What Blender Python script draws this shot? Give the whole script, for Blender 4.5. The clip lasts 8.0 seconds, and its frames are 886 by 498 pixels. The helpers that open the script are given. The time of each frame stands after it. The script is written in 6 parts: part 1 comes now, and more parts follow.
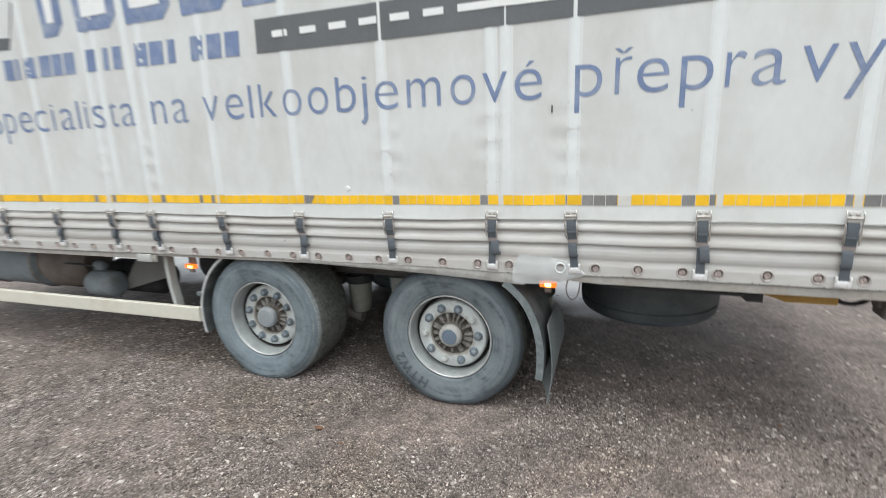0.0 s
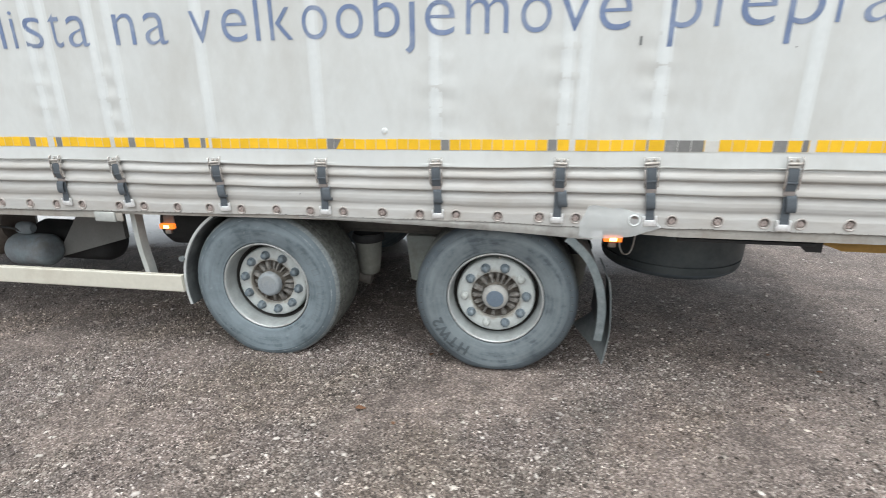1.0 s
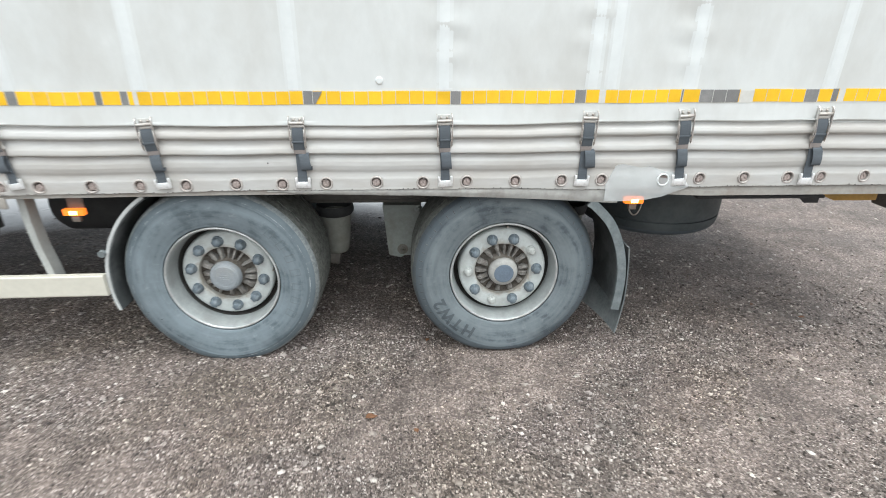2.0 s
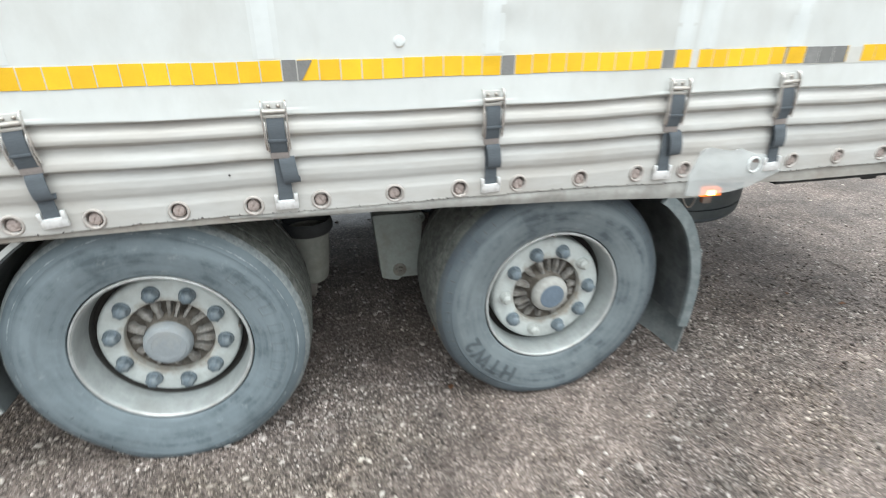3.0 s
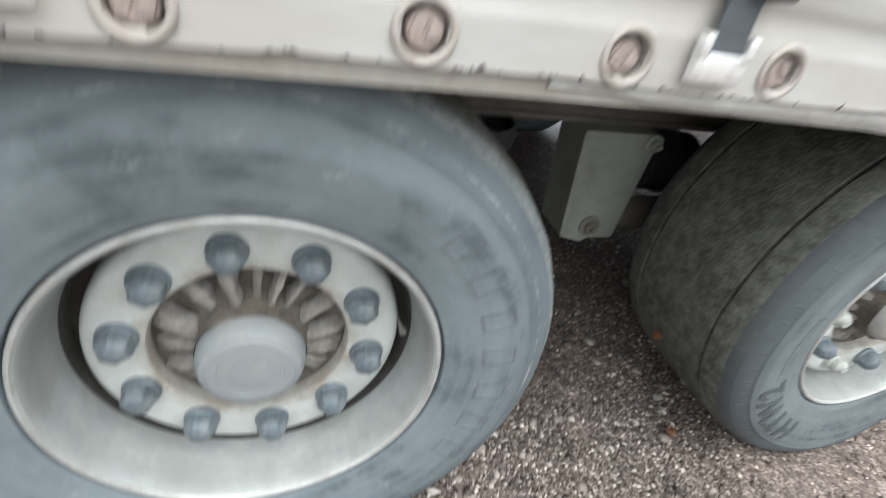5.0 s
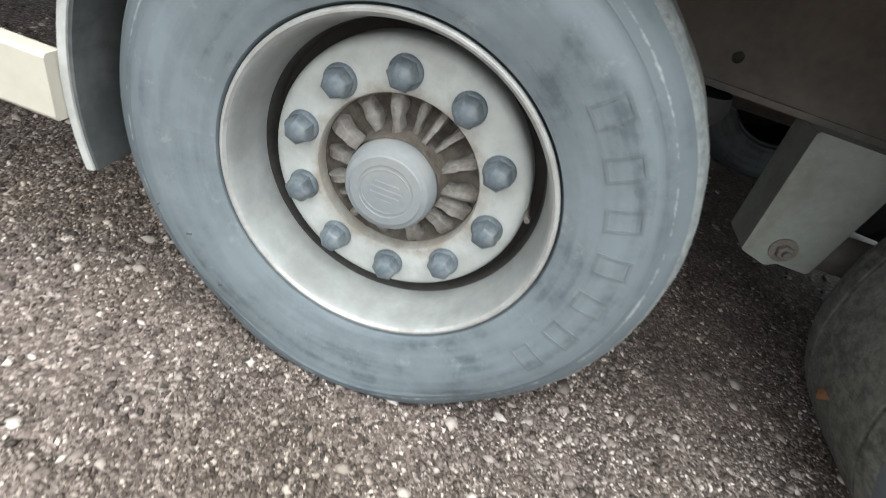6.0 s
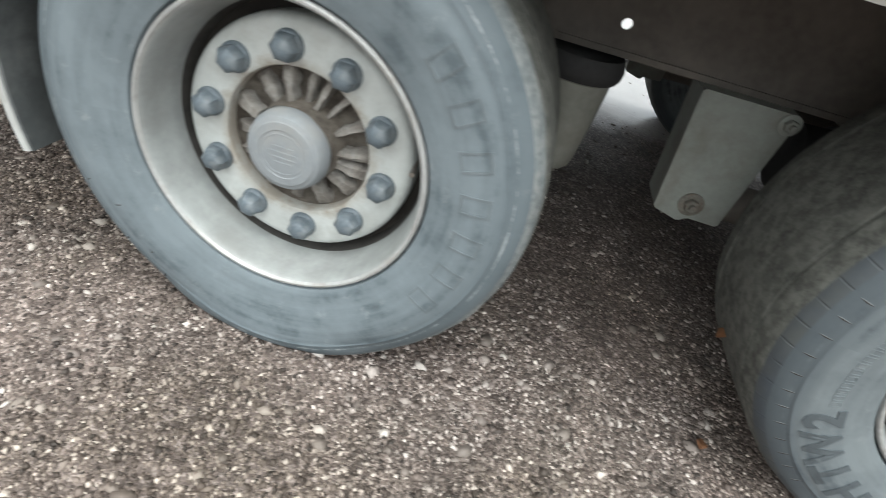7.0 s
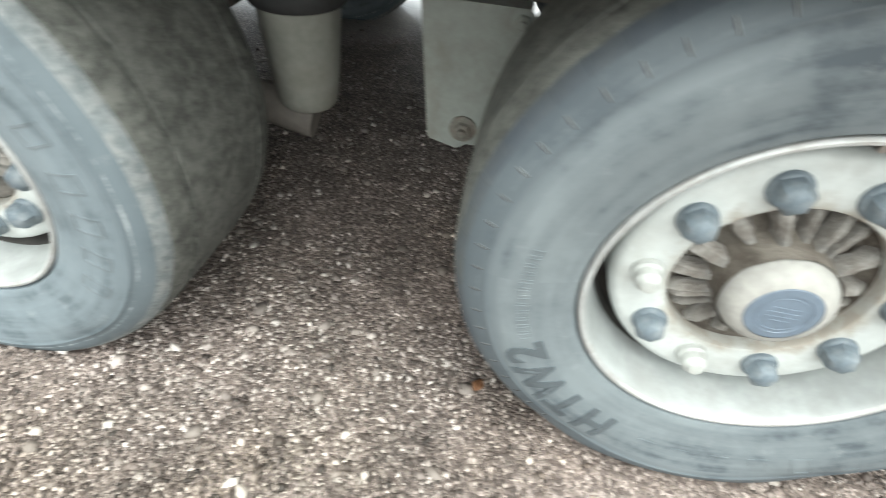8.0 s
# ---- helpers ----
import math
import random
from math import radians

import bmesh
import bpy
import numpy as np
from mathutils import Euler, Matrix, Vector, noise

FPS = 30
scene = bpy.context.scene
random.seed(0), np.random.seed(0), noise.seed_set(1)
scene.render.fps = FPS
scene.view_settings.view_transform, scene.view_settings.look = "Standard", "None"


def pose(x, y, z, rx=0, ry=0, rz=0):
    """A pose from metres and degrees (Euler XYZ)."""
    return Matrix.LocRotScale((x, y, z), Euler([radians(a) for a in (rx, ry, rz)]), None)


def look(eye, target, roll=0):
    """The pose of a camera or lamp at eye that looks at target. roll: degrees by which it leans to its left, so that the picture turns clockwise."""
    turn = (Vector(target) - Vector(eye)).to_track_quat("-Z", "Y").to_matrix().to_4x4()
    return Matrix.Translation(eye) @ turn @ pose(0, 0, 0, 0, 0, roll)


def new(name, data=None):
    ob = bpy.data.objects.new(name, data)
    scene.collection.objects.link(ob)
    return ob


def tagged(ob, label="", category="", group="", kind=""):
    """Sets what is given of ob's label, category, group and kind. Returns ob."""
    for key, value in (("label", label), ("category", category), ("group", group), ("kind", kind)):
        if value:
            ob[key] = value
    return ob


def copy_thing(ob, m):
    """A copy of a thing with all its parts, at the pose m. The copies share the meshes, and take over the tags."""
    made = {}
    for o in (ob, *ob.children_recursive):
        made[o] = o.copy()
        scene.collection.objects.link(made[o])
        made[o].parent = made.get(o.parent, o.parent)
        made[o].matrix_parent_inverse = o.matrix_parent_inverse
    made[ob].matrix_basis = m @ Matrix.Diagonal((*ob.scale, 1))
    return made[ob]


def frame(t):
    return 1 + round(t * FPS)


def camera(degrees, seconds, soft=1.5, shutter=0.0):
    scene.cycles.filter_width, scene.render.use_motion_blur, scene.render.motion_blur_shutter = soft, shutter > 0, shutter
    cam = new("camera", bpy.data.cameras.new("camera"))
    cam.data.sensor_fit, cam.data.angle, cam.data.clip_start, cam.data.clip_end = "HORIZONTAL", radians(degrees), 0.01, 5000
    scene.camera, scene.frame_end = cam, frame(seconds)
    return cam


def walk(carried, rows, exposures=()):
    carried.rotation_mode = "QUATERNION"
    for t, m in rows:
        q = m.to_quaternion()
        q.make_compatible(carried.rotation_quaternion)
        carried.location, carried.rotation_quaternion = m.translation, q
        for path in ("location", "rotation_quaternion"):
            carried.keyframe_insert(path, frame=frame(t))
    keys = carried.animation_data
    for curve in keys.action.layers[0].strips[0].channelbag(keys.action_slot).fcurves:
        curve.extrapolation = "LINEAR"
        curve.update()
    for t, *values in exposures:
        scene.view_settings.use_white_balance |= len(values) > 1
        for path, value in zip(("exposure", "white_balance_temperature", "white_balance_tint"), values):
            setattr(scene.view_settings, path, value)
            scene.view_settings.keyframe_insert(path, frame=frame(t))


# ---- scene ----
cam = camera(82.7, 8.0, soft=0.55, shutter=0.5)
PATH = [
    (0, (2.226, -2.555, 1.613), (1.578, -0.721, 1.152), -2.0),
    (0.5, (1.831, -2.466, 1.566), (1.446, -0.593, 0.979), -2.4),
    (1, (1.448, -2.431, 1.527), (1.137, -0.558, 0.898), -0.2),
    (1.5, (1.107, -2.331, 1.515), (0.961, -0.465, 0.81), 0.6),
    (1.7, (1.012, -2.24, 1.515), (0.982, -0.388, 0.76), 0.4),
    (2.8, (0.601, -1.543, 1.364), (0.974, 0.231, 0.519), 1.0),
    (3, (0.534, -1.393, 1.379), (0.965, 0.36, 0.518), 0.3),
    (3.5, (0.405, -1.016, 1.342), (0.863, 0.734, 0.488), 0.3),
    (4, (0.26, -0.696, 1.277), (0.576, 1.043, 0.342), 2.9),
    (4.5, (0.098, -0.493, 1.156), (0.637, 1.131, 0.12), 5.3),
    (5, (0.04, -0.413, 0.97), (0.645, 1.134, -0.144), 11.8),
    (5.2, (0.046, -0.417, 0.898), (0.42, 1.159, -0.276), 16.1),
    (6.3, (0.204, -0.614, 0.82), (0.08, 0.992, -0.365), 18.6),
    (6.5, (0.244, -0.634, 0.824), (0.129, 0.972, -0.363), 17.4),
    (7, (0.361, -0.625, 0.851), (0.23, 0.98, -0.335), 15.7),
    (7.5, (0.647, -0.53, 0.87), (0.481, 1.012, -0.393), 9.8),
    (8, (0.919, -0.43, 0.893), (0.747, 1.032, -0.461), 5.6),
]
walk(cam, [(t, look(eye, target, roll)) for t, eye, target, roll in PATH],
     exposures=[(0, 0.80, 6200, 5), (1.5, 0.99, 6150, 5), (2.8, 1.17, 6100, 2), (3.5, 1.15, 6100, 2), (4.0, 0.83, 6350, 5), (4.5, 1.02, 6300, 5), (5.2, 1.27, 6300, 5),
                (6.5, 1.33, 6350, 5), (7.0, 1.25, 6350, 4), (7.5, 1.54, 6450, 2), (8.0, 1.86, 6400, 1)])

# ---- world, light, exposure ----
world = bpy.data.worlds.new("overcast_sky")
scene.world = world
world.use_nodes = True
wn, wl = world.node_tree.nodes, world.node_tree.links
sky = wn.new("ShaderNodeTexSky")
sky.sky_type, sky.sun_disc = "NISHITA", False
sky.sun_elevation, sky.sun_rotation = radians(78), radians(165)
sky.air_density, sky.dust_density, sky.ozone_density = 1.0, 6.0, 1.0
soften = wn.new("ShaderNodeHueSaturation")
soften.inputs["Saturation"].default_value = 0.22
wl.new(sky.outputs["Color"], soften.inputs["Color"])
wl.new(soften.outputs["Color"], wn["Background"].inputs["Color"])
wn["Background"].inputs["Strength"].default_value = 0.115

sun_data = bpy.data.lights.new("sun", "SUN")
sun_data.energy, sun_data.angle, sun_data.color = 1.5, radians(110), (1.0, 0.985, 0.96)
sun = new("sun", sun_data)
sun.matrix_world = look((1.2, -3.2, 8.0), (0.8, 0.0, 0.0))

# ---- materials ----
def material(name, base, rough=0.6, metal=0.0, vary=0.25, scale=6.0, fine=60.0, bump=0.15, dist=0.004,
             dirt=None, dirt_amount=0.0, dirt_scale=3.0, spec=0.5, random=0.0, emit=None, stretch=(1, 1, 1)):
    m = bpy.data.materials.new(name)
    m.use_nodes = True
    n, l = m.node_tree.nodes, m.node_tree.links
    b = n["Principled BSDF"]
    b.inputs["Roughness"].default_value = rough
    b.inputs["Metallic"].default_value = metal
    b.inputs["Specular IOR Level"].default_value = spec
    tc = n.new("ShaderNodeTexCoord")
    mp = n.new("ShaderNodeMapping")
    mp.inputs["Scale"].default_value = stretch
    l.new(tc.outputs["Object"], mp.inputs["Vector"])
    n1 = n.new("ShaderNodeTexNoise")
    n1.inputs["Scale"].default_value, n1.inputs["Detail"].default_value = scale, 5
    n2 = n.new("ShaderNodeTexNoise")
    n2.inputs["Scale"].default_value, n2.inputs["Detail"].default_value = fine, 4
    l.new(mp.outputs["Vector"], n1.inputs["Vector"])
    l.new(mp.outputs["Vector"], n2.inputs["Vector"])
    mixn = n.new("ShaderNodeMath")
    mixn.operation = "MULTIPLY_ADD"
    mixn.inputs[1].default_value = 0.4
    l.new(n2.outputs["Fac"], mixn.inputs[0])
    sc = n.new("ShaderNodeMath")
    sc.operation = "MULTIPLY"
    sc.inputs[1].default_value = 0.6
    l.new(n1.outputs["Fac"], sc.inputs[0])
    l.new(sc.outputs[0], mixn.inputs[2])
    ramp = n.new("ShaderNodeValToRGB")
    lo, hi = 1 - vary, 1 + vary
    ramp.color_ramp.elements[0].position, ramp.color_ramp.elements[1].position = 0.3, 0.7
    ramp.color_ramp.elements[0].color = (*[c * lo for c in base], 1)
    ramp.color_ramp.elements[1].color = (*[min(1, c * hi) for c in base], 1)
    l.new(mixn.outputs[0], ramp.inputs["Fac"])
    colour = ramp.outputs["Color"]
    if random:
        info = n.new("ShaderNodeObjectInfo")
        mr = n.new("ShaderNodeMapRange")
        mr.inputs["To Min"].default_value, mr.inputs["To Max"].default_value = 1 - random, 1 + random
        l.new(info.outputs["Random"], mr.inputs["Value"])
        hs = n.new("ShaderNodeHueSaturation")
        l.new(mr.outputs[0], hs.inputs["Value"])
        l.new(colour, hs.inputs["Color"])
        colour = hs.outputs["Color"]
    if dirt:
        n3 = n.new("ShaderNodeTexNoise")
        n3.inputs["Scale"].default_value, n3.inputs["Detail"].default_value, n3.inputs["Roughness"].default_value = dirt_scale, 7, 0.65
        l.new(mp.outputs["Vector"], n3.inputs["Vector"])
        r3 = n.new("ShaderNodeMapRange")
        mid = 0.62 - 0.3 * dirt_amount
        r3.inputs["From Min"].default_value, r3.inputs["From Max"].default_value = mid - 0.08, mid + 0.12
        r3.inputs["To Max"].default_value = min(1.0, 0.35 + dirt_amount * 0.6)
        l.new(n3.outputs["Fac"], r3.inputs["Value"])
        mx = n.new("ShaderNodeMix")
        mx.data_type = "RGBA"
        l.new(r3.outputs[0], mx.inputs["Factor"])
        l.new(colour, mx.inputs[6])
        mx.inputs[7].default_value = (*dirt, 1)
        colour = mx.outputs[2]
    l.new(colour, b.inputs["Base Color"])
    if bump:
        bp = n.new("ShaderNodeBump")
        bp.inputs["Strength"].default_value, bp.inputs["Distance"].default_value = bump, dist
        l.new(mixn.outputs[0], bp.inputs["Height"])
        l.new(bp.outputs["Normal"], b.inputs["Normal"])
    if emit:
        b.inputs["Emission Color"].default_value = (*emit[0], 1)
        b.inputs["Emission Strength"].default_value = emit[1]
    return m


PVC = material("grey_pvc_curtain", (0.608, 0.616, 0.602), 0.42, vary=0.05, scale=2.5, fine=25, bump=0.12, dist=0.01,
               dirt=(0.475, 0.462, 0.432), dirt_amount=0.36, dirt_scale=2.2, stretch=(1, 1, 0.6))
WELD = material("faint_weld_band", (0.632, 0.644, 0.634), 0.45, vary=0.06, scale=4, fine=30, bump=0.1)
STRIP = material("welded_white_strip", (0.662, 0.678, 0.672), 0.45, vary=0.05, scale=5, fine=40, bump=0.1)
FILM = material("clear_repair_film", (0.70, 0.715, 0.71), 0.22, vary=0.06, scale=5, fine=14, bump=0.5, dist=0.02)
FILM.node_tree.nodes["Principled BSDF"].inputs["Alpha"].default_value = 0.38
FLAPEDGE = material("grimy_flap_edge", (0.36, 0.352, 0.333), 0.6, vary=0.18, scale=8, fine=60, bump=0.3, dist=0.006,
                    dirt=(0.20, 0.175, 0.15), dirt_amount=0.3, dirt_scale=9)
BLUE = material("faded_blue_print", (0.15, 0.20, 0.335), 0.5, vary=0.2, scale=5, fine=60, bump=0.03,
                dirt=(0.38, 0.41, 0.46), dirt_amount=0.25, dirt_scale=6)
ROADGREY = material("dark_grey_print", (0.11, 0.115, 0.12), 0.5, vary=0.12, scale=4, fine=50, bump=0.03)
WHITEPRINT = material("white_print", (0.74, 0.74, 0.73), 0.5, vary=0.05, bump=0.03)
TAPE = material("yellow_reflective_tape", (0.80, 0.47, 0.015), 0.4, vary=0.08, scale=25, fine=300, bump=0.2, dist=0.001, random=0.09)
TAPEGREY = material("worn_grey_tape", (0.19, 0.185, 0.18), 0.6, vary=0.2, scale=30, fine=200, bump=0.2, dist=0.001, random=0.2)
TAPEBASE = material("tape_backing", (0.56, 0.545, 0.51), 0.6, vary=0.1)
WEB = material("grey_webbing", (0.083, 0.094, 0.107), 0.85, vary=0.26, scale=20, fine=260, bump=0.6, dist=0.002, stretch=(0.25, 1, 1.6))
STITCH = material("pale_stitching", (0.24, 0.30, 0.35), 0.8, vary=0.2, scale=30, fine=200)
CLOTH = material("dusty_pink_grey_sleeve", (0.275, 0.24, 0.225), 0.8, vary=0.15, scale=20, fine=200, bump=0.3, dist=0.002)
CHROME = material("chromed_steel", (0.70, 0.68, 0.66), 0.24, metal=0.9, vary=0.15, scale=30, fine=150, bump=0.1, dist=0.001,
                  dirt=(0.36, 0.29, 0.23), dirt_amount=0.28, dirt_scale=34)
STEEL = material("worn_steel", (0.46, 0.43, 0.40), 0.38, metal=0.85, vary=0.2, scale=25, fine=120, bump=0.15, dist=0.002,
                 dirt=(0.25, 0.19, 0.14), dirt_amount=0.35, dirt_scale=30)
STEELPALE = material("pale_zinc_steel", (0.50, 0.475, 0.445), 0.45, metal=0.35, vary=0.15, scale=30, fine=150, bump=0.15, dist=0.002,
                     dirt=(0.30, 0.25, 0.21), dirt_amount=0.3, dirt_scale=30)
ALLOY = material("bright_alloy", (0.92, 0.93, 0.935), 0.30, metal=0.6, vary=0.10, scale=60, fine=260, bump=0.3, dist=0.002,
                 dirt=(0.45, 0.43, 0.40), dirt_amount=0.25, dirt_scale=45)
EYELET = material("dull_zinc_eyelet", (0.43, 0.395, 0.37), 0.55, metal=0.05, vary=0.15, scale=40, fine=150, bump=0.2, dist=0.002,
                  dirt=(0.29, 0.235, 0.205), dirt_amount=0.35, dirt_scale=40)
TURN = material("rusty_turn_button", (0.33, 0.272, 0.25), 0.75, metal=0.0, vary=0.35, scale=60, fine=200, bump=0.4, dist=0.003)
RUSTHOLE = material("rusty_recess", (0.14, 0.112, 0.10), 0.8, vary=0.35, scale=60, fine=200, bump=0.3)
HOLE = material("dark_recess", (0.035, 0.03, 0.028), 0.8, vary=0.2)
RIM = material("grey_painted_rim", (0.332, 0.350, 0.346), 0.45, vary=0.16, scale=9, fine=60, bump=0.2, dist=0.003,
               dirt=(0.22, 0.222, 0.212), dirt_amount=0.33, dirt_scale=7)
LIP = material("worn_bright_lip", (0.43, 0.435, 0.43), 0.4, metal=0.25, vary=0.2, scale=14, fine=80, bump=0.2, dist=0.002,
               dirt=(0.26, 0.235, 0.21), dirt_amount=0.25, dirt_scale=22)
DISC = material("pale_painted_disc", (0.525, 0.548, 0.535), 0.5, vary=0.12, scale=10, fine=70, bump=0.2, dist=0.003,
                dirt=(0.33, 0.33, 0.31), dirt_amount=0.22, dirt_scale=14)
def mud_round_hub(m, mud, reach):
    """Mud thrown out from the hub over the face of the wheel disc."""
    n, l = m.node_tree.nodes, m.node_tree.links
    b = n["Principled BSDF"]
    tc = n.new("ShaderNodeTexCoord")
    flat = n.new("ShaderNodeVectorMath")
    flat.operation = "MULTIPLY"
    flat.inputs[1].default_value = (1, 0, 1)
    l.new(tc.outputs["Object"], flat.inputs[0])
    dist = n.new("ShaderNodeVectorMath")
    dist.operation = "LENGTH"
    l.new(flat.outputs[0], dist.inputs[0])
    ns = n.new("ShaderNodeTexNoise")
    ns.inputs["Scale"].default_value, ns.inputs["Detail"].default_value, ns.inputs["Roughness"].default_value = 28, 6, 0.65
    l.new(tc.outputs["Object"], ns.inputs["Vector"])
    add = n.new("ShaderNodeMath")
    add.operation = "MULTIPLY_ADD"
    add.inputs[1].default_value = 0.09
    l.new(ns.outputs["Fac"], add.inputs[0])
    l.new(dist.outputs["Value"], add.inputs[2])
    mr = n.new("ShaderNodeMapRange")
    mr.inputs["From Min"].default_value, mr.inputs["From Max"].default_value = reach + 0.033, reach + 0.060
    mr.inputs["To Min"].default_value, mr.inputs["To Max"].default_value = 0.85, 0.0
    l.new(add.outputs[0], mr.inputs["Value"])
    mx = n.new("ShaderNodeMix")
    mx.data_type = "RGBA"
    l.new(mr.outputs[0], mx.inputs["Factor"])
    l.new(b.inputs["Base Color"].links[0].from_socket, mx.inputs[6])
    mx.inputs[7].default_value = (*mud, 1)
    l.new(mx.outputs[2], b.inputs["Base Color"])


mud_round_hub(DISC, (0.30, 0.265, 0.22), 0.140)
RIBMUD = material("dry_mud_on_ribs", (0.262, 0.250, 0.232), 0.85, vary=0.4, scale=30, fine=130, bump=0.8, dist=0.01,
                  dirt=(0.140, 0.116, 0.097), dirt_amount=0.38, dirt_scale=34)
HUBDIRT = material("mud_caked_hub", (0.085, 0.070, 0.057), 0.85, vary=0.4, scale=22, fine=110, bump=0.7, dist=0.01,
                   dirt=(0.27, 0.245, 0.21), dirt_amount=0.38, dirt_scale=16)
CAP = material("grey_hub_cap", (0.25, 0.27, 0.285), 0.55, vary=0.12, scale=14, fine=90, bump=0.15, dist=0.002,
               dirt=(0.33, 0.32, 0.30), dirt_amount=0.2, dirt_scale=16)
CAPPALE = material("dusty_cap_side", (0.345, 0.336, 0.315), 0.65, vary=0.25, scale=14, fine=90, bump=0.2, dist=0.002)
CAPBLUE = material("slate_blue_cap", (0.135, 0.17, 0.215), 0.55, vary=0.15, scale=20, fine=90, bump=0.1, dist=0.002)
NUT = material("slate_nut_cover", (0.128, 0.158, 0.182), 0.45, vary=0.3, scale=30, fine=150, bump=0.2, dist=0.002,
               dirt=(0.24, 0.25, 0.25), dirt_amount=0.3, dirt_scale=40, random=0.12)
NUTPALE = material("pale_bare_nut", (0.42, 0.43, 0.41), 0.5, vary=0.15, scale=30, fine=150, bump=0.2, dist=0.002)
BARRELSHADE = material("barrel_shade_dark", (0.060, 0.056, 0.052), 0.85, vary=0.4, scale=16, fine=90, bump=0.3)
# near-black that paints the gap round the wheel disc as shade
GAPDARK = material("gap_shade_black", (0.028, 0.024, 0.021), 0.85, vary=0.4, scale=20)
BEAM = material("grimy_brown_chassis", (0.165, 0.148, 0.132), 0.8, vary=0.3, scale=5, fine=50, bump=0.3,
                dirt=(0.19, 0.17, 0.15), dirt_amount=0.25, dirt_scale=5)
SPRING = material("dirty_olive_spring", (0.24, 0.24, 0.212), 0.75, vary=0.2, scale=7, fine=60, bump=0.25,
                  dirt=(0.16, 0.145, 0.12), dirt_amount=0.3, dirt_scale=6)
SKIRT = material("dusty_lower_skirt", (0.465, 0.455, 0.437), 0.5, vary=0.08, scale=3, fine=30, bump=0.15, dist=0.008,
                 dirt=(0.37, 0.338, 0.305), dirt_amount=0.42, dirt_scale=3.5, stretch=(0.6, 1, 2.2))
BOLT = material("rust_stained_bolt", (0.20, 0.19, 0.165), 0.7, vary=0.35, scale=40, fine=160, bump=0.5, dist=0.003,
                dirt=(0.15, 0.105, 0.08), dirt_amount=0.35, dirt_scale=50)
HANGER = material("grey_green_chassis_paint", (0.30, 0.32, 0.295), 0.65, vary=0.15, scale=6, fine=60, bump=0.2,
                  dirt=(0.17, 0.155, 0.13), dirt_amount=0.28, dirt_scale=9)
RUBBER = material("black_rubber", (0.035, 0.035, 0.036), 0.75, vary=0.3, scale=12, fine=90, bump=0.3)
GUARD = material("dusty_black_mudguard", (0.075, 0.082, 0.084), 0.6, vary=0.25, scale=7, fine=70, bump=0.2,
                 dirt=(0.24, 0.25, 0.245), dirt_amount=0.3, dirt_scale=6)
PALELIP = material("worn_pale_lip", (0.50, 0.51, 0.50), 0.6, vary=0.15, scale=10, fine=80, bump=0.2)
GUARDLIP = material("grey_guard_edge", (0.13, 0.15, 0.155), 0.6, vary=0.3, scale=14, fine=90, bump=0.3,
                    dirt=(0.25, 0.265, 0.265), dirt_amount=0.3, dirt_scale=22)
FLAP = material("scuffed_rubber_flap", (0.13, 0.145, 0.148), 0.6, vary=0.25, scale=9, fine=80, bump=0.25,
                dirt=(0.30, 0.30, 0.29), dirt_amount=0.3, dirt_scale=5)
CREAM = material("cream_side_rail", (0.60, 0.57, 0.49), 0.5, vary=0.08, scale=4, fine=50, bump=0.1,
                 dirt=(0.42, 0.38, 0.31), dirt_amount=0.2, dirt_scale=4)
EDGE = material("grey_beige_sill", (0.36, 0.34, 0.31), 0.6, vary=0.18, scale=5, fine=60, bump=0.25,
                dirt=(0.17, 0.13, 0.10), dirt_amount=0.35, dirt_scale=5)
POST = material("pale_grey_bracket", (0.40, 0.405, 0.385), 0.6, vary=0.15, scale=8, fine=60, bump=0.2)
TANKBLUE = material("dull_blue_grey_tank", (0.27, 0.315, 0.345), 0.55, vary=0.2, scale=5, fine=50, bump=0.2,
                    dirt=(0.15, 0.115, 0.09), dirt_amount=0.35, dirt_scale=4)
TANKRUST = material("brown_grey_tank_end", (0.16, 0.13, 0.11), 0.6, vary=0.3, scale=5, fine=50, bump=0.25,
                    dirt=(0.23, 0.21, 0.19), dirt_amount=0.3, dirt_scale=5)
PLATE = material("grey_sheet_plate", (0.20, 0.195, 0.185), 0.6, vary=0.15, scale=6, fine=60, bump=0.15)
YELLOWBEAM = material("ochre_painted_beam", (0.46, 0.27, 0.06), 0.6, vary=0.2, scale=6, fine=60, bump=0.2,
                      dirt=(0.22, 0.15, 0.08), dirt_amount=0.25, dirt_scale=6)
AMBER = material("amber_lamp_lens", (0.75, 0.16, 0.02), 0.25, vary=0.08, scale=60, fine=200, bump=0.2, dist=0.001, emit=((1.0, 0.20, 0.02), 0.7))
AMBERHOT = material("lit_amber_bulb", (1.0, 0.5, 0.1), 0.3, vary=0.02, bump=0, emit=((1.0, 0.42, 0.10), 7.0))
BODY = material("plain_grey_body", (0.5, 0.5, 0.49), 0.6, vary=0.06, scale=2)
LEAF = material("dry_brown_leaf", (0.16, 0.075, 0.035), 0.7, vary=0.35, scale=60, fine=200, bump=0.3, dist=0.003)


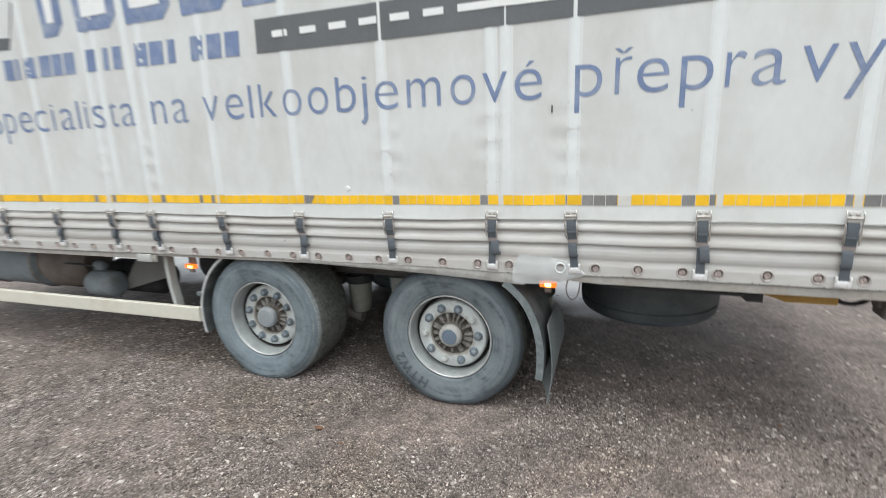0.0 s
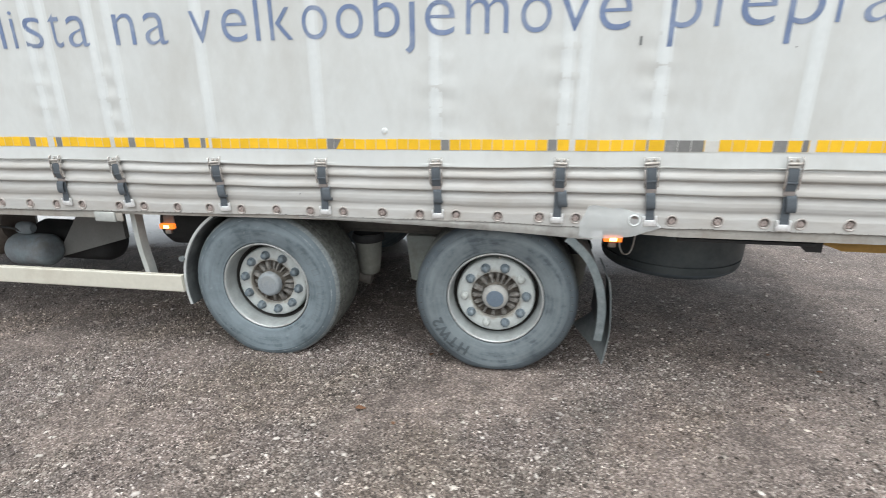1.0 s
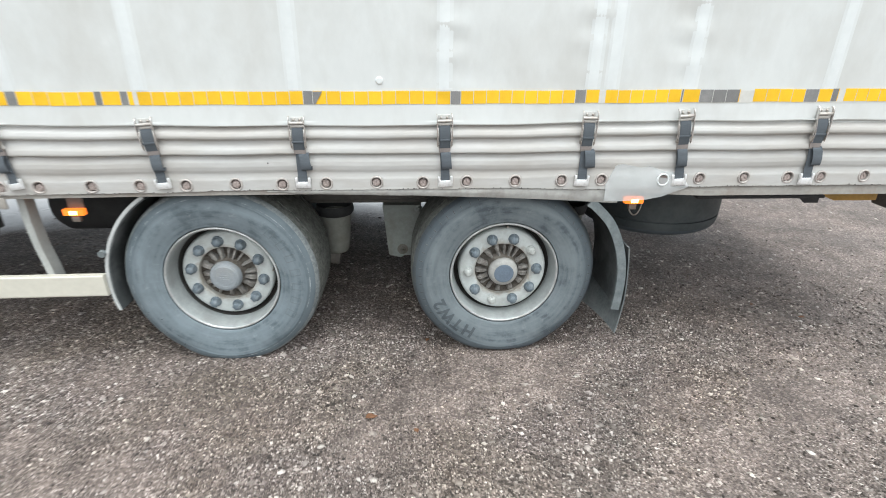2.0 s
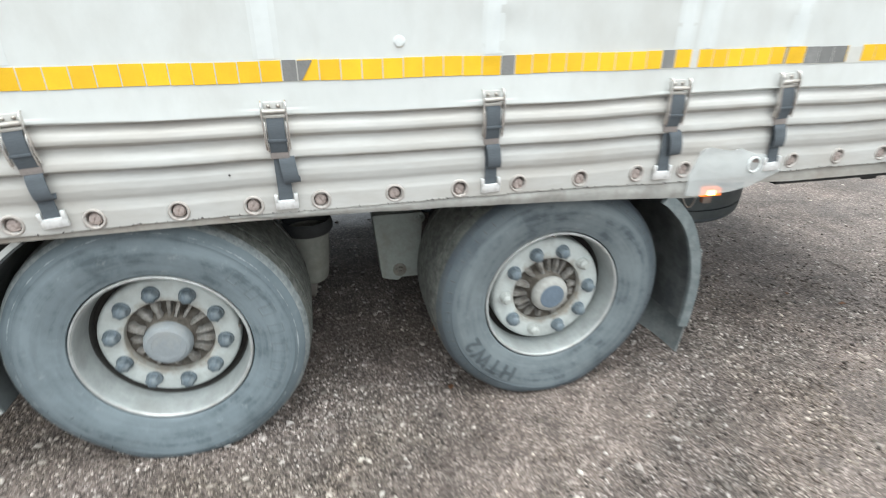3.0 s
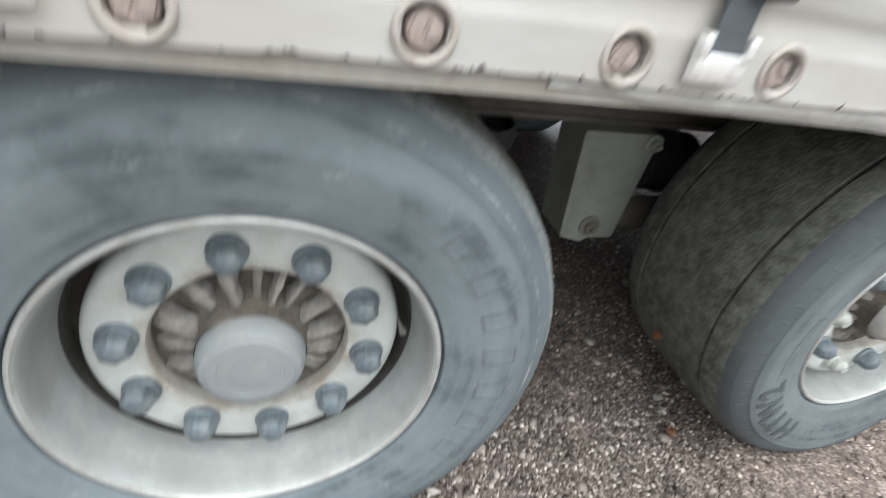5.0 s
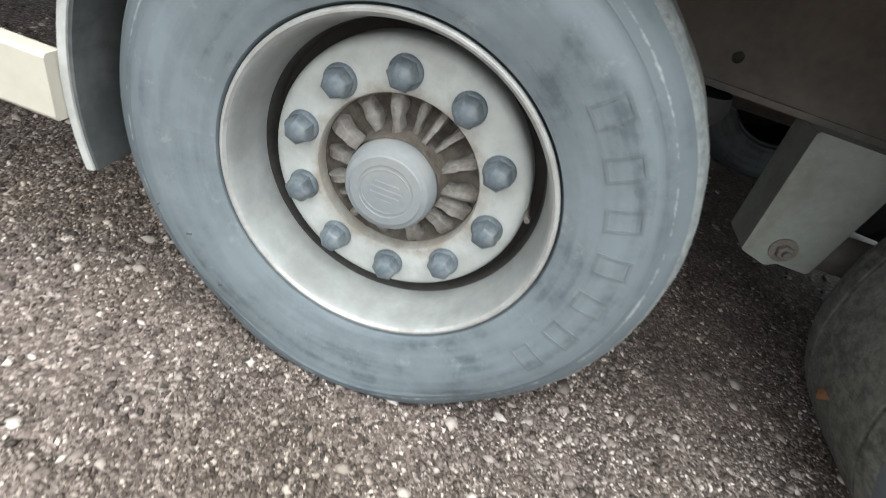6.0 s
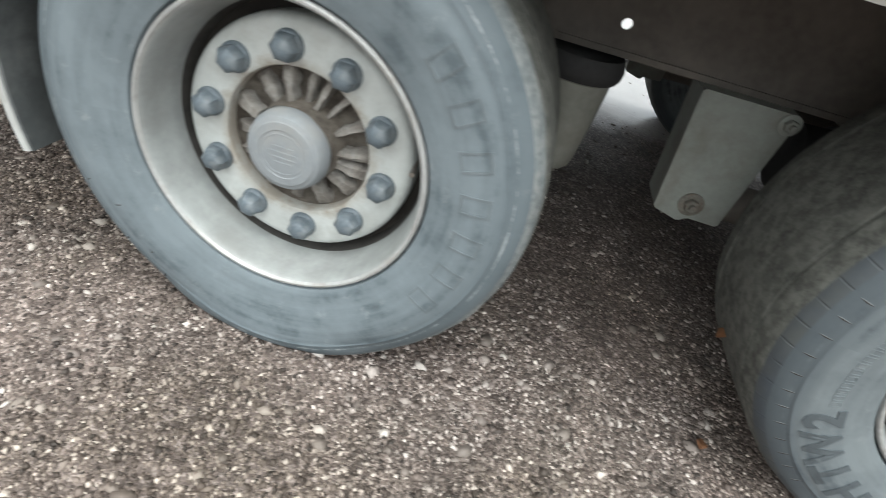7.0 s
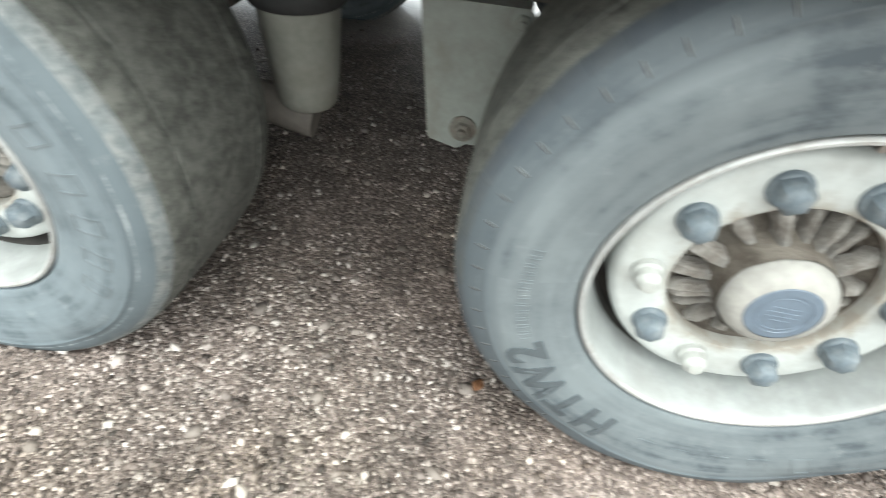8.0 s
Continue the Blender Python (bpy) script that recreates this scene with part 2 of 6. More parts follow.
def rubber_material(name, dusty, dark, amount, sipes):
    """Dusty tyre rubber; sipes cut short slits into the shoulder, counted by angle about the axle."""
    m = material(name, dusty, 0.62, vary=0.14, scale=9, fine=70, bump=0.2, dist=0.003,
                 dirt=dark, dirt_amount=amount, dirt_scale=5)
    n, l = m.node_tree.nodes, m.node_tree.links
    b = n["Principled BSDF"]
    tc = n.new("ShaderNodeTexCoord")
    sep = n.new("ShaderNodeSeparateXYZ")
    l.new(tc.outputs["Object"], sep.inputs[0])
    ang = n.new("ShaderNodeMath")
    ang.operation = "ARCTAN2"
    l.new(sep.outputs["Z"], ang.inputs[0])
    l.new(sep.outputs["X"], ang.inputs[1])
    mul = n.new("ShaderNodeMath")
    mul.operation = "MULTIPLY"
    mul.inputs[1].default_value = sipes / 2
    l.new(ang.outputs[0], mul.inputs[0])
    sn = n.new("ShaderNodeMath")
    sn.operation = "SINE"
    l.new(mul.outputs[0], sn.inputs[0])
    ab = n.new("ShaderNodeMath")
    ab.operation = "ABSOLUTE"
    l.new(sn.outputs[0], ab.inputs[0])
    slit = n.new("ShaderNodeMapRange")
    slit.inputs["From Min"].default_value, slit.inputs["From Max"].default_value = 0.06, 0.16
    l.new(ab.outputs[0], slit.inputs["Value"])
    bp = n.new("ShaderNodeBump")
    bp.inputs["Strength"].default_value, bp.inputs["Distance"].default_value = 0.45, 0.005
    l.new(slit.outputs[0], bp.inputs["Height"])
    old = b.inputs["Normal"].links[0].from_socket
    l.new(old, bp.inputs["Normal"])
    l.new(bp.outputs["Normal"], b.inputs["Normal"])
    return m


def sidewall_material(name, light, dark, chalk, rub=0.55, tear=0.8):
    """Dusty rubber whose stains run round the wheel, with chalky scuffs across them."""
    m = bpy.data.materials.new(name)
    m.use_nodes = True
    n, l = m.node_tree.nodes, m.node_tree.links
    b = n["Principled BSDF"]
    b.inputs["Roughness"].default_value = 0.6
    tc = n.new("ShaderNodeTexCoord")
    sep = n.new("ShaderNodeSeparateXYZ")
    l.new(tc.outputs["Object"], sep.inputs[0])

    def node(op, a, b2=None):
        k = n.new("ShaderNodeMath")
        k.operation = op
        for i, v in enumerate((a, b2)):
            if v is None:
                continue
            if isinstance(v, (int, float)):
                k.inputs[i].default_value = v
            else:
                l.new(v, k.inputs[i])
        return k.outputs[0]
    ang = node("ARCTAN2", sep.outputs["Z"], sep.outputs["X"])
    rad = node("SQRT", node("ADD", node("POWER", sep.outputs["X"], 2.0), node("POWER", sep.outputs["Z"], 2.0)))
    comb = n.new("ShaderNodeCombineXYZ")
    l.new(node("MULTIPLY", rad, 55.0), comb.inputs[0])
    l.new(node("MULTIPLY", node("ABSOLUTE", ang), 1.4), comb.inputs[1])
    l.new(node("MULTIPLY", ang, 0.35), comb.inputs[2])
    rings = n.new("ShaderNodeTexNoise")
    rings.inputs["Scale"].default_value, rings.inputs["Detail"].default_value = 1.0, 5
    l.new(comb.outputs[0], rings.inputs["Vector"])
    blot = n.new("ShaderNodeTexNoise")
    blot.inputs["Scale"].default_value, blot.inputs["Detail"].default_value, blot.inputs["Roughness"].default_value = 8, 8, 0.65
    l.new(tc.outputs["Object"], blot.inputs["Vector"])
    fac = node("ADD", node("MULTIPLY", rings.outputs["Fac"], 0.33), node("MULTIPLY", blot.outputs["Fac"], 0.67))
    ramp = n.new("ShaderNodeValToRGB")
    e = ramp.color_ramp.elements
    e[0].position, e[0].color = 0.39, (*dark, 1)
    e[1].position, e[1].color = 0.60, (*light, 1)
    k = ramp.color_ramp.elements.new(0.47)
    k.color = (*[0.62 * a + 0.38 * c for a, c in zip(light, dark)], 1)
    l.new(fac, ramp.inputs["Fac"])
    scuff = n.new("ShaderNodeTexNoise")
    scuff.inputs["Scale"].default_value, scuff.inputs["Detail"].default_value, scuff.inputs["Roughness"].default_value = 26, 9, 0.75
    l.new(tc.outputs["Object"], scuff.inputs["Vector"])
    mr = n.new("ShaderNodeMapRange")
    mr.inputs["From Min"].default_value, mr.inputs["From Max"].default_value = 0.58, 0.72
    mr.inputs["To Max"].default_value = 0.55
    l.new(scuff.outputs["Fac"], mr.inputs["Value"])
    mx = n.new("ShaderNodeMix")
    mx.data_type = "RGBA"
    l.new(mr.outputs[0], mx.inputs["Factor"])
    l.new(ramp.outputs["Color"], mx.inputs[6])
    mx.inputs[7].default_value = (*chalk, 1)
    # a torn, chalky line just inside the shoulder
    worn = n.new("ShaderNodeTexNoise")
    worn.inputs["Scale"].default_value, worn.inputs["Detail"].default_value, worn.inputs["Roughness"].default_value = 16, 9, 0.8
    l.new(tc.outputs["Object"], worn.inputs["Vector"])
    off = node("ABSOLUTE", node("SUBTRACT", rad, 0.402))
    near = node("SUBTRACT", 1.0, node("MULTIPLY", off, 70.0))
    torn = n.new("ShaderNodeMapRange")
    torn.inputs["From Min"].default_value, torn.inputs["From Max"].default_value = 0.45, 0.60
    torn.inputs["To Max"].default_value = tear
    l.new(node("MULTIPLY", node("MAXIMUM", near, 0.0), worn.outputs["Fac"]), torn.inputs["Value"])
    mx2 = n.new("ShaderNodeMix")
    mx2.data_type = "RGBA"
    l.new(torn.outputs[0], mx2.inputs["Factor"])
    mx2.inputs[7].default_value = (*[min(1.0, c * 1.25) for c in chalk], 1)
    outer = n.new("ShaderNodeMapRange")
    outer.inputs["From Min"].default_value, outer.inputs["From Max"].default_value = 0.372, 0.402
    outer.inputs["To Max"].default_value = rub
    l.new(node("ADD", rad, node("MULTIPLY", node("SUBTRACT", blot.outputs["Fac"], 0.5), 0.05)), outer.inputs["Value"])
    rubbed = n.new("ShaderNodeMix")
    rubbed.data_type = "RGBA"
    l.new(outer.outputs[0], rubbed.inputs["Factor"])
    l.new(mx.outputs[2], rubbed.inputs[6])
    rubbed.inputs[7].default_value = (*dark, 1)
    l.new(rubbed.outputs[2], mx2.inputs[6])
    l.new(mx2.outputs[2], b.inputs["Base Color"])
    bp = n.new("ShaderNodeBump")
    bp.inputs["Strength"].default_value, bp.inputs["Distance"].default_value = 0.35, 0.004
    l.new(fac, bp.inputs["Height"])
    l.new(bp.outputs["Normal"], b.inputs["Normal"])
    return m


SIDEWALL = sidewall_material("dusty_grey_sidewall", (0.184, 0.219, 0.240), (0.085, 0.107, 0.121), (0.31, 0.335, 0.34))
SIDEWALLDARK = sidewall_material("scuffed_dark_sidewall", (0.170, 0.195, 0.206), (0.064, 0.079, 0.092), (0.24, 0.26, 0.265), 0.75, 0.15)
LETTERS = sidewall_material("dusty_raised_letters", (0.084, 0.099, 0.109), (0.050, 0.060, 0.068), (0.20, 0.22, 0.225))
FRAMES = sidewall_material("embossed_sidewall_frames", (0.160, 0.187, 0.202), (0.080, 0.097, 0.107), (0.29, 0.31, 0.315), 0.5, 0.2)
SHOULDER = rubber_material("siped_tyre_shoulder", (0.064, 0.076, 0.090), (0.10, 0.105, 0.095), 0.35, 62)
SIPEDUST = material("dusty_sipe_edge", (0.19, 0.205, 0.208), 0.7, vary=0.4, scale=20, fine=120, bump=0.2, dist=0.002, random=0.3)
PLAINSHOULDER = material("plain_tyre_shoulder", (0.165, 0.185, 0.19), 0.7, vary=0.3, scale=12, fine=110, bump=0.7, dist=0.008,
                         dirt=(0.30, 0.305, 0.295), dirt_amount=0.38, dirt_scale=55)
SPARETREAD = material("dark_spare_tread", (0.062, 0.072, 0.075), 0.6, vary=0.3, scale=4, fine=40, bump=0.3, dist=0.006,
                      dirt=(0.11, 0.12, 0.12), dirt_amount=0.3, dirt_scale=4)
TREAD = material("worn_olive_tread", (0.092, 0.095, 0.085), 0.8, vary=0.5, scale=14, fine=140, bump=0.9, dist=0.008,
                 dirt=(0.22, 0.222, 0.20), dirt_amount=0.40, dirt_scale=42)


def clumps(n, l, tc, low, high):
    """A hand's breadth of uneven tone, the same for the earth and the stones that lie on it."""
    ns = n.new("ShaderNodeTexNoise")
    ns.inputs["Scale"].default_value, ns.inputs["Detail"].default_value, ns.inputs["Roughness"].default_value = 7.5, 8, 0.72
    l.new(tc.outputs["Object"], ns.inputs["Vector"])
    mr = n.new("ShaderNodeMapRange")
    mr.inputs["From Min"].default_value, mr.inputs["From Max"].default_value = 0.36, 0.64
    mr.inputs["To Min"].default_value, mr.inputs["To Max"].default_value = low, high
    l.new(ns.outputs["Fac"], mr.inputs["Value"])
    return mr.outputs[0]


def gravel_ground():
    m = bpy.data.materials.new("compacted_gravel")
    m.use_nodes = True
    n, l = m.node_tree.nodes, m.node_tree.links
    b = n["Principled BSDF"]
    tc = n.new("ShaderNodeTexCoord")
    v = n.new("ShaderNodeTexVoronoi")
    v.inputs["Scale"].default_value = 125
    v2 = n.new("ShaderNodeTexVoronoi")
    v2.inputs["Scale"].default_value = 210
    big = n.new("ShaderNodeTexNoise")
    big.inputs["Scale"].default_value, big.inputs["Detail"].default_value, big.inputs["Roughness"].default_value = 0.9, 6, 0.6
    fine = n.new("ShaderNodeTexNoise")
    fine.inputs["Scale"].default_value, fine.inputs["Detail"].default_value = 180, 3
    for t in (v, v2, big, fine):
        l.new(tc.outputs["Object"], t.inputs["Vector"])
    grains = n.new("ShaderNodeValToRGB")
    e = grains.color_ramp.elements
    e[0].position, e[0].color = 0.0, (0.069, 0.053, 0.047, 1)
    e[1].position, e[1].color = 1.0, (0.438, 0.376, 0.342, 1)
    for p, c in ((0.45, (0.161, 0.130, 0.115)), (0.75, (0.246, 0.203, 0.181))):
        k = grains.color_ramp.elements.new(p)
        k.color = (*c, 1)
    sep = n.new("ShaderNodeSeparateColor")
    l.new(v.outputs["Color"], sep.inputs[0])
    l.new(sep.outputs[0], grains.inputs["Fac"])
    earth = n.new("ShaderNodeValToRGB")
    e = earth.color_ramp.elements
    e[0].position, e[0].color = 0.35, (0.044, 0.031, 0.025, 1)
    e[1].position, e[1].color = 0.7, (0.128, 0.098, 0.082, 1)
    l.new(big.outputs["Fac"], earth.inputs["Fac"])
    mx = n.new("ShaderNodeMix")
    mx.data_type = "RGBA"
    mx.inputs["Factor"].default_value = 0.62
    l.new(earth.outputs["Color"], mx.inputs[6])
    # a finer second layer of grit in the grains
    grit = n.new("ShaderNodeMix")
    grit.data_type, grit.blend_type = "RGBA", "MULTIPLY"
    grit.inputs["Factor"].default_value = 0.85
    fine_tone = n.new("ShaderNodeMapRange")
    fine_tone.inputs["To Min"].default_value, fine_tone.inputs["To Max"].default_value = 0.45, 1.45
    fine_sep = n.new("ShaderNodeSeparateColor")
    l.new(v2.outputs["Color"], fine_sep.inputs[0])
    l.new(fine_sep.outputs[1], fine_tone.inputs["Value"])
    l.new(grains.outputs["Color"], grit.inputs[6])
    l.new(fine_tone.outputs[0], grit.inputs[7])
    l.new(grit.outputs[2], mx.inputs[7])
    # glare on the gravel beyond the trailer, painted in as a pale colour
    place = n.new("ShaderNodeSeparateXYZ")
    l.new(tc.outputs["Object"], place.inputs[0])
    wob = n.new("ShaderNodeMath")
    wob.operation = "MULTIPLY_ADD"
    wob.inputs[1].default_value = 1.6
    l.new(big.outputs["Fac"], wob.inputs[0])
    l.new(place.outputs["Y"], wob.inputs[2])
    far_side = n.new("ShaderNodeMapRange")
    far_side.inputs["From Min"].default_value, far_side.inputs["From Max"].default_value = 2.6, 3.2
    l.new(wob.outputs[0], far_side.inputs["Value"])
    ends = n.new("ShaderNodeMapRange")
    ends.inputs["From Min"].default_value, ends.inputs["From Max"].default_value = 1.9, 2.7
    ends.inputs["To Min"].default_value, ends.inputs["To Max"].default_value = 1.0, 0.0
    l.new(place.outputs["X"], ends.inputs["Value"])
    glare_area = n.new("ShaderNodeMath")
    glare_area.operation = "MULTIPLY"
    l.new(far_side.outputs[0], glare_area.inputs[0])
    l.new(ends.outputs[0], glare_area.inputs[1])
    painted_glare = glare_area.outputs[0]
    damp = n.new("ShaderNodeTexNoise")
    damp.inputs["Scale"].default_value, damp.inputs["Detail"].default_value, damp.inputs["Roughness"].default_value = 1.7, 9, 0.7
    l.new(tc.outputs["Object"], damp.inputs["Vector"])
    damp_tone = n.new("ShaderNodeMapRange")
    damp_tone.inputs["From Min"].default_value, damp_tone.inputs["From Max"].default_value = 0.42, 0.66
    damp_tone.inputs["To Min"].default_value, damp_tone.inputs["To Max"].default_value = 1.16, 0.72
    l.new(damp.outputs["Fac"], damp_tone.inputs["Value"])
    soaked = n.new("ShaderNodeHueSaturation")
    both = n.new("ShaderNodeMath")
    both.operation = "MULTIPLY"
    l.new(damp_tone.outputs[0], both.inputs[0])
    l.new(clumps(n, l, tc, 0.78, 1.32), both.inputs[1])
    l.new(both.outputs[0], soaked.inputs["Value"])
    l.new(mx.outputs[2], soaked.inputs["Color"])
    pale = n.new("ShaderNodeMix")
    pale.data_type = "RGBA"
    l.new(painted_glare, pale.inputs["Factor"])
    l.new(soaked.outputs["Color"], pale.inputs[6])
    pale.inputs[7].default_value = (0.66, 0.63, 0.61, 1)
    # a smooth coat over the same far area adds to its glare
    l.new(painted_glare, b.inputs["Coat Weight"])
    b.inputs["Coat Roughness"].default_value = 0.12
    l.new(pale.outputs[2], b.inputs["Base Color"])
    wet = n.new("ShaderNodeMapRange")
    wet.inputs["From Min"].default_value, wet.inputs["From Max"].default_value = 0.35, 0.65
    wet.inputs["To Min"].default_value, wet.inputs["To Max"].default_value = 0.5, 0.8
    l.new(big.outputs["Fac"], wet.inputs["Value"])
    sheen = n.new("ShaderNodeMix")
    l.new(painted_glare, sheen.inputs["Factor"])
    l.new(wet.outputs[0], sheen.inputs[2])
    sheen.inputs[3].default_value = 0.22
    l.new(sheen.outputs[0], b.inputs["Roughness"])
    calm = n.new("ShaderNodeMapRange")
    calm.inputs["To Min"].default_value, calm.inputs["To Max"].default_value = 0.6, 0.12
    l.new(painted_glare, calm.inputs["Value"])
    h = n.new("ShaderNodeMath")
    h.operation = "MULTIPLY_ADD"
    h.inputs[1].default_value = -0.6
    l.new(v.outputs["Distance"], h.inputs[0])
    l.new(fine.outputs["Fac"], h.inputs[2])
    bp = n.new("ShaderNodeBump")
    bp.inputs["Distance"].default_value = 0.006
    l.new(calm.outputs[0], bp.inputs["Strength"])
    l.new(h.outputs[0], bp.inputs["Height"])
    l.new(bp.outputs["Normal"], b.inputs["Normal"])
    return m


def stone_material(name, tones, tan_amount):
    m = bpy.data.materials.new(name)
    m.use_nodes = True
    n, l = m.node_tree.nodes, m.node_tree.links
    b = n["Principled BSDF"]
    b.inputs["Roughness"].default_value = 0.62
    geo = n.new("ShaderNodeNewGeometry")
    ramp = n.new("ShaderNodeValToRGB")
    e = ramp.color_ramp.elements
    e[0].position, e[0].color = 0.0, (*tones[0][1], 1)
    e[1].position, e[1].color = 1.0, (*tones[-1][1], 1)
    for p, c in tones[1:-1]:
        k = ramp.color_ramp.elements.new(p)
        k.color = (*c, 1)
    l.new(geo.outputs["Random Per Island"], ramp.inputs["Fac"])
    tc = n.new("ShaderNodeTexCoord")
    ns = n.new("ShaderNodeTexNoise")
    ns.inputs["Scale"].default_value, ns.inputs["Detail"].default_value, ns.inputs["Roughness"].default_value = 1.7, 9, 0.7
    l.new(tc.outputs["Object"], ns.inputs["Vector"])
    mr = n.new("ShaderNodeMapRange")
    mr.inputs["From Min"].default_value, mr.inputs["From Max"].default_value = 0.42, 0.66
    mr.inputs["To Min"].default_value, mr.inputs["To Max"].default_value = 1.12, 0.74
    l.new(ns.outputs["Fac"], mr.inputs["Value"])
    hs = n.new("ShaderNodeHueSaturation")
    tint = n.new("ShaderNodeTexNoise")
    tint.inputs["Scale"].default_value, tint.inputs["Detail"].default_value = 2.3, 3
    l.new(tc.outputs["Object"], tint.inputs["Vector"])
    hue = n.new("ShaderNodeMapRange")
    hue.inputs["From Min"].default_value, hue.inputs["From Max"].default_value = 0.3, 0.7
    hue.inputs["To Min"].default_value, hue.inputs["To Max"].default_value = 0.488, 0.512
    l.new(tint.outputs["Fac"], hue.inputs["Value"])
    l.new(hue.outputs[0], hs.inputs["Hue"])
    l.new(ramp.outputs["Color"], hs.inputs["Color"])
    both = n.new("ShaderNodeMath")
    both.operation = "MULTIPLY"
    l.new(mr.outputs[0], both.inputs[0])
    l.new(clumps(n, l, tc, 0.78, 1.25), both.inputs[1])
    l.new(both.outputs[0], hs.inputs["Value"])
    tan_noise = n.new("ShaderNodeTexNoise")
    tan_noise.inputs["Scale"].default_value, tan_noise.inputs["Detail"].default_value = 1.3, 4
    l.new(tc.outputs["Object"], tan_noise.inputs["Vector"])
    tan_fac = n.new("ShaderNodeMapRange")
    tan_fac.inputs["From Min"].default_value, tan_fac.inputs["From Max"].default_value = 0.47, 0.62
    tan_fac.inputs["To Max"].default_value = tan_amount
    l.new(tan_noise.outputs["Fac"], tan_fac.inputs["Value"])
    tan = n.new("ShaderNodeMix")
    tan.data_type, tan.blend_type = "RGBA", "MULTIPLY"
    l.new(tan_fac.outputs[0], tan.inputs["Factor"])
    l.new(hs.outputs["Color"], tan.inputs[6])
    tan.inputs[7].default_value = (1.0, 0.91, 0.77, 1)
    l.new(tan.outputs[2], b.inputs["Base Color"])
    return m


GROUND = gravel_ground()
STONE = stone_material("mixed_gravel_stones", ((0, (0.034, 0.027, 0.023)), (0.28, (0.074, 0.058, 0.050)), (0.52, (0.150, 0.122, 0.108)), (0.76, (0.225, 0.190, 0.172)),
                                               (0.91, (0.39, 0.342, 0.312)), (1, (0.64, 0.585, 0.545))), 0.5)
COARSE = stone_material("coarse_pale_stones", ((0, (0.12, 0.100, 0.088)), (0.4, (0.22, 0.190, 0.170)), (0.75, (0.34, 0.302, 0.275)), (1, (0.55, 0.510, 0.475))), 0.4)

# ---- mesh helpers ----
def mesh_of(bm, name, smooth=True, angle=35):
    me = bpy.data.meshes.new(name)
    bmesh.ops.recalc_face_normals(bm, faces=bm.faces)
    if smooth:
        for f in bm.faces:
            f.smooth = True
        for ed in bm.edges:
            if len(ed.link_faces) == 2 and ed.calc_face_angle(0) > radians(angle):
                ed.smooth = False
    bm.to_mesh(me)
    bm.free()
    return me


def part(name, bm, mats, parent, label="", smooth=True, angle=35):
    """Links a bmesh, or a mesh already made, as one object under a thing or a part."""
    me = bm if isinstance(bm, bpy.types.Mesh) else mesh_of(bm, name, smooth, angle)
    if not me.materials:
        for m in (mats if isinstance(mats, (list, tuple)) else [mats]):
            me.materials.append(m)
    ob = new(name, me)
    ob.parent = parent
    if label:
        tagged(ob, label)
    return ob


def box(bm, x0, x1, y0, y1, z0, z1, bevel=0.0, seg=2):
    m = pose((x0 + x1) / 2, (y0 + y1) / 2, (z0 + z1) / 2) @ Matrix.Diagonal((abs(x1 - x0), abs(y1 - y0), abs(z1 - z0), 1))
    vs = bmesh.ops.create_cube(bm, size=1, matrix=m)["verts"]
    if bevel:
        es = {e for v in vs for e in v.link_edges}
        bmesh.ops.bevel(bm, geom=list(es), offset=bevel, segments=seg, affect="EDGES", profile=0.5)
    return bm


def lathe(bm, profile, n=64, mat=None, closed=False, start=0.0):
    """Turns (y, r) points about the Y axis; mat gives a material index for each step of the profile."""
    rings = []
    for y, r in profile:
        if r < 1e-6:
            rings.append([bm.verts.new((0, y, 0))])
        else:
            rings.append([bm.verts.new((r * math.cos(start + math.tau * i / n), y, r * math.sin(start + math.tau * i / n))) for i in range(n)])
    count = len(rings)
    for k in range(count if closed else count - 1):
        a, b = rings[k], rings[(k + 1) % count]
        for i in range(n):
            j = (i + 1) % n
            if len(a) == 1:
                f = bm.faces.new((a[0], b[i], b[j]))
            elif len(b) == 1:
                f = bm.faces.new((a[i], b[0], a[j]))
            else:
                f = bm.faces.new((a[i], b[i], b[j], a[j]))
            if mat:
                f.material_index = mat[k]
    return bm


def tube(bm, pts, r, n=10, squash=1.0):
    """A round bar along a line of points, with its ends closed."""
    pts = [Vector(p) for p in pts]
    rings = []
    for i, p in enumerate(pts):
        d = (pts[min(i + 1, len(pts) - 1)] - pts[max(i - 1, 0)]).normalized()
        side = d.cross(Vector((0, 1, 0)) if abs(d.y) < 0.9 else Vector((1, 0, 0))).normalized()
        up = side.cross(d).normalized()
        rings.append([bm.verts.new(p + r * (math.cos(math.tau * k / n) * side + squash * math.sin(math.tau * k / n) * up)) for k in range(n)])
    for a, b in zip(rings, rings[1:]):
        for k in range(n):
            bm.faces.new((a[k], b[k], b[(k + 1) % n], a[(k + 1) % n]))
    bm.faces.new(rings[0])
    bm.faces.new(list(reversed(rings[-1])))
    return bm


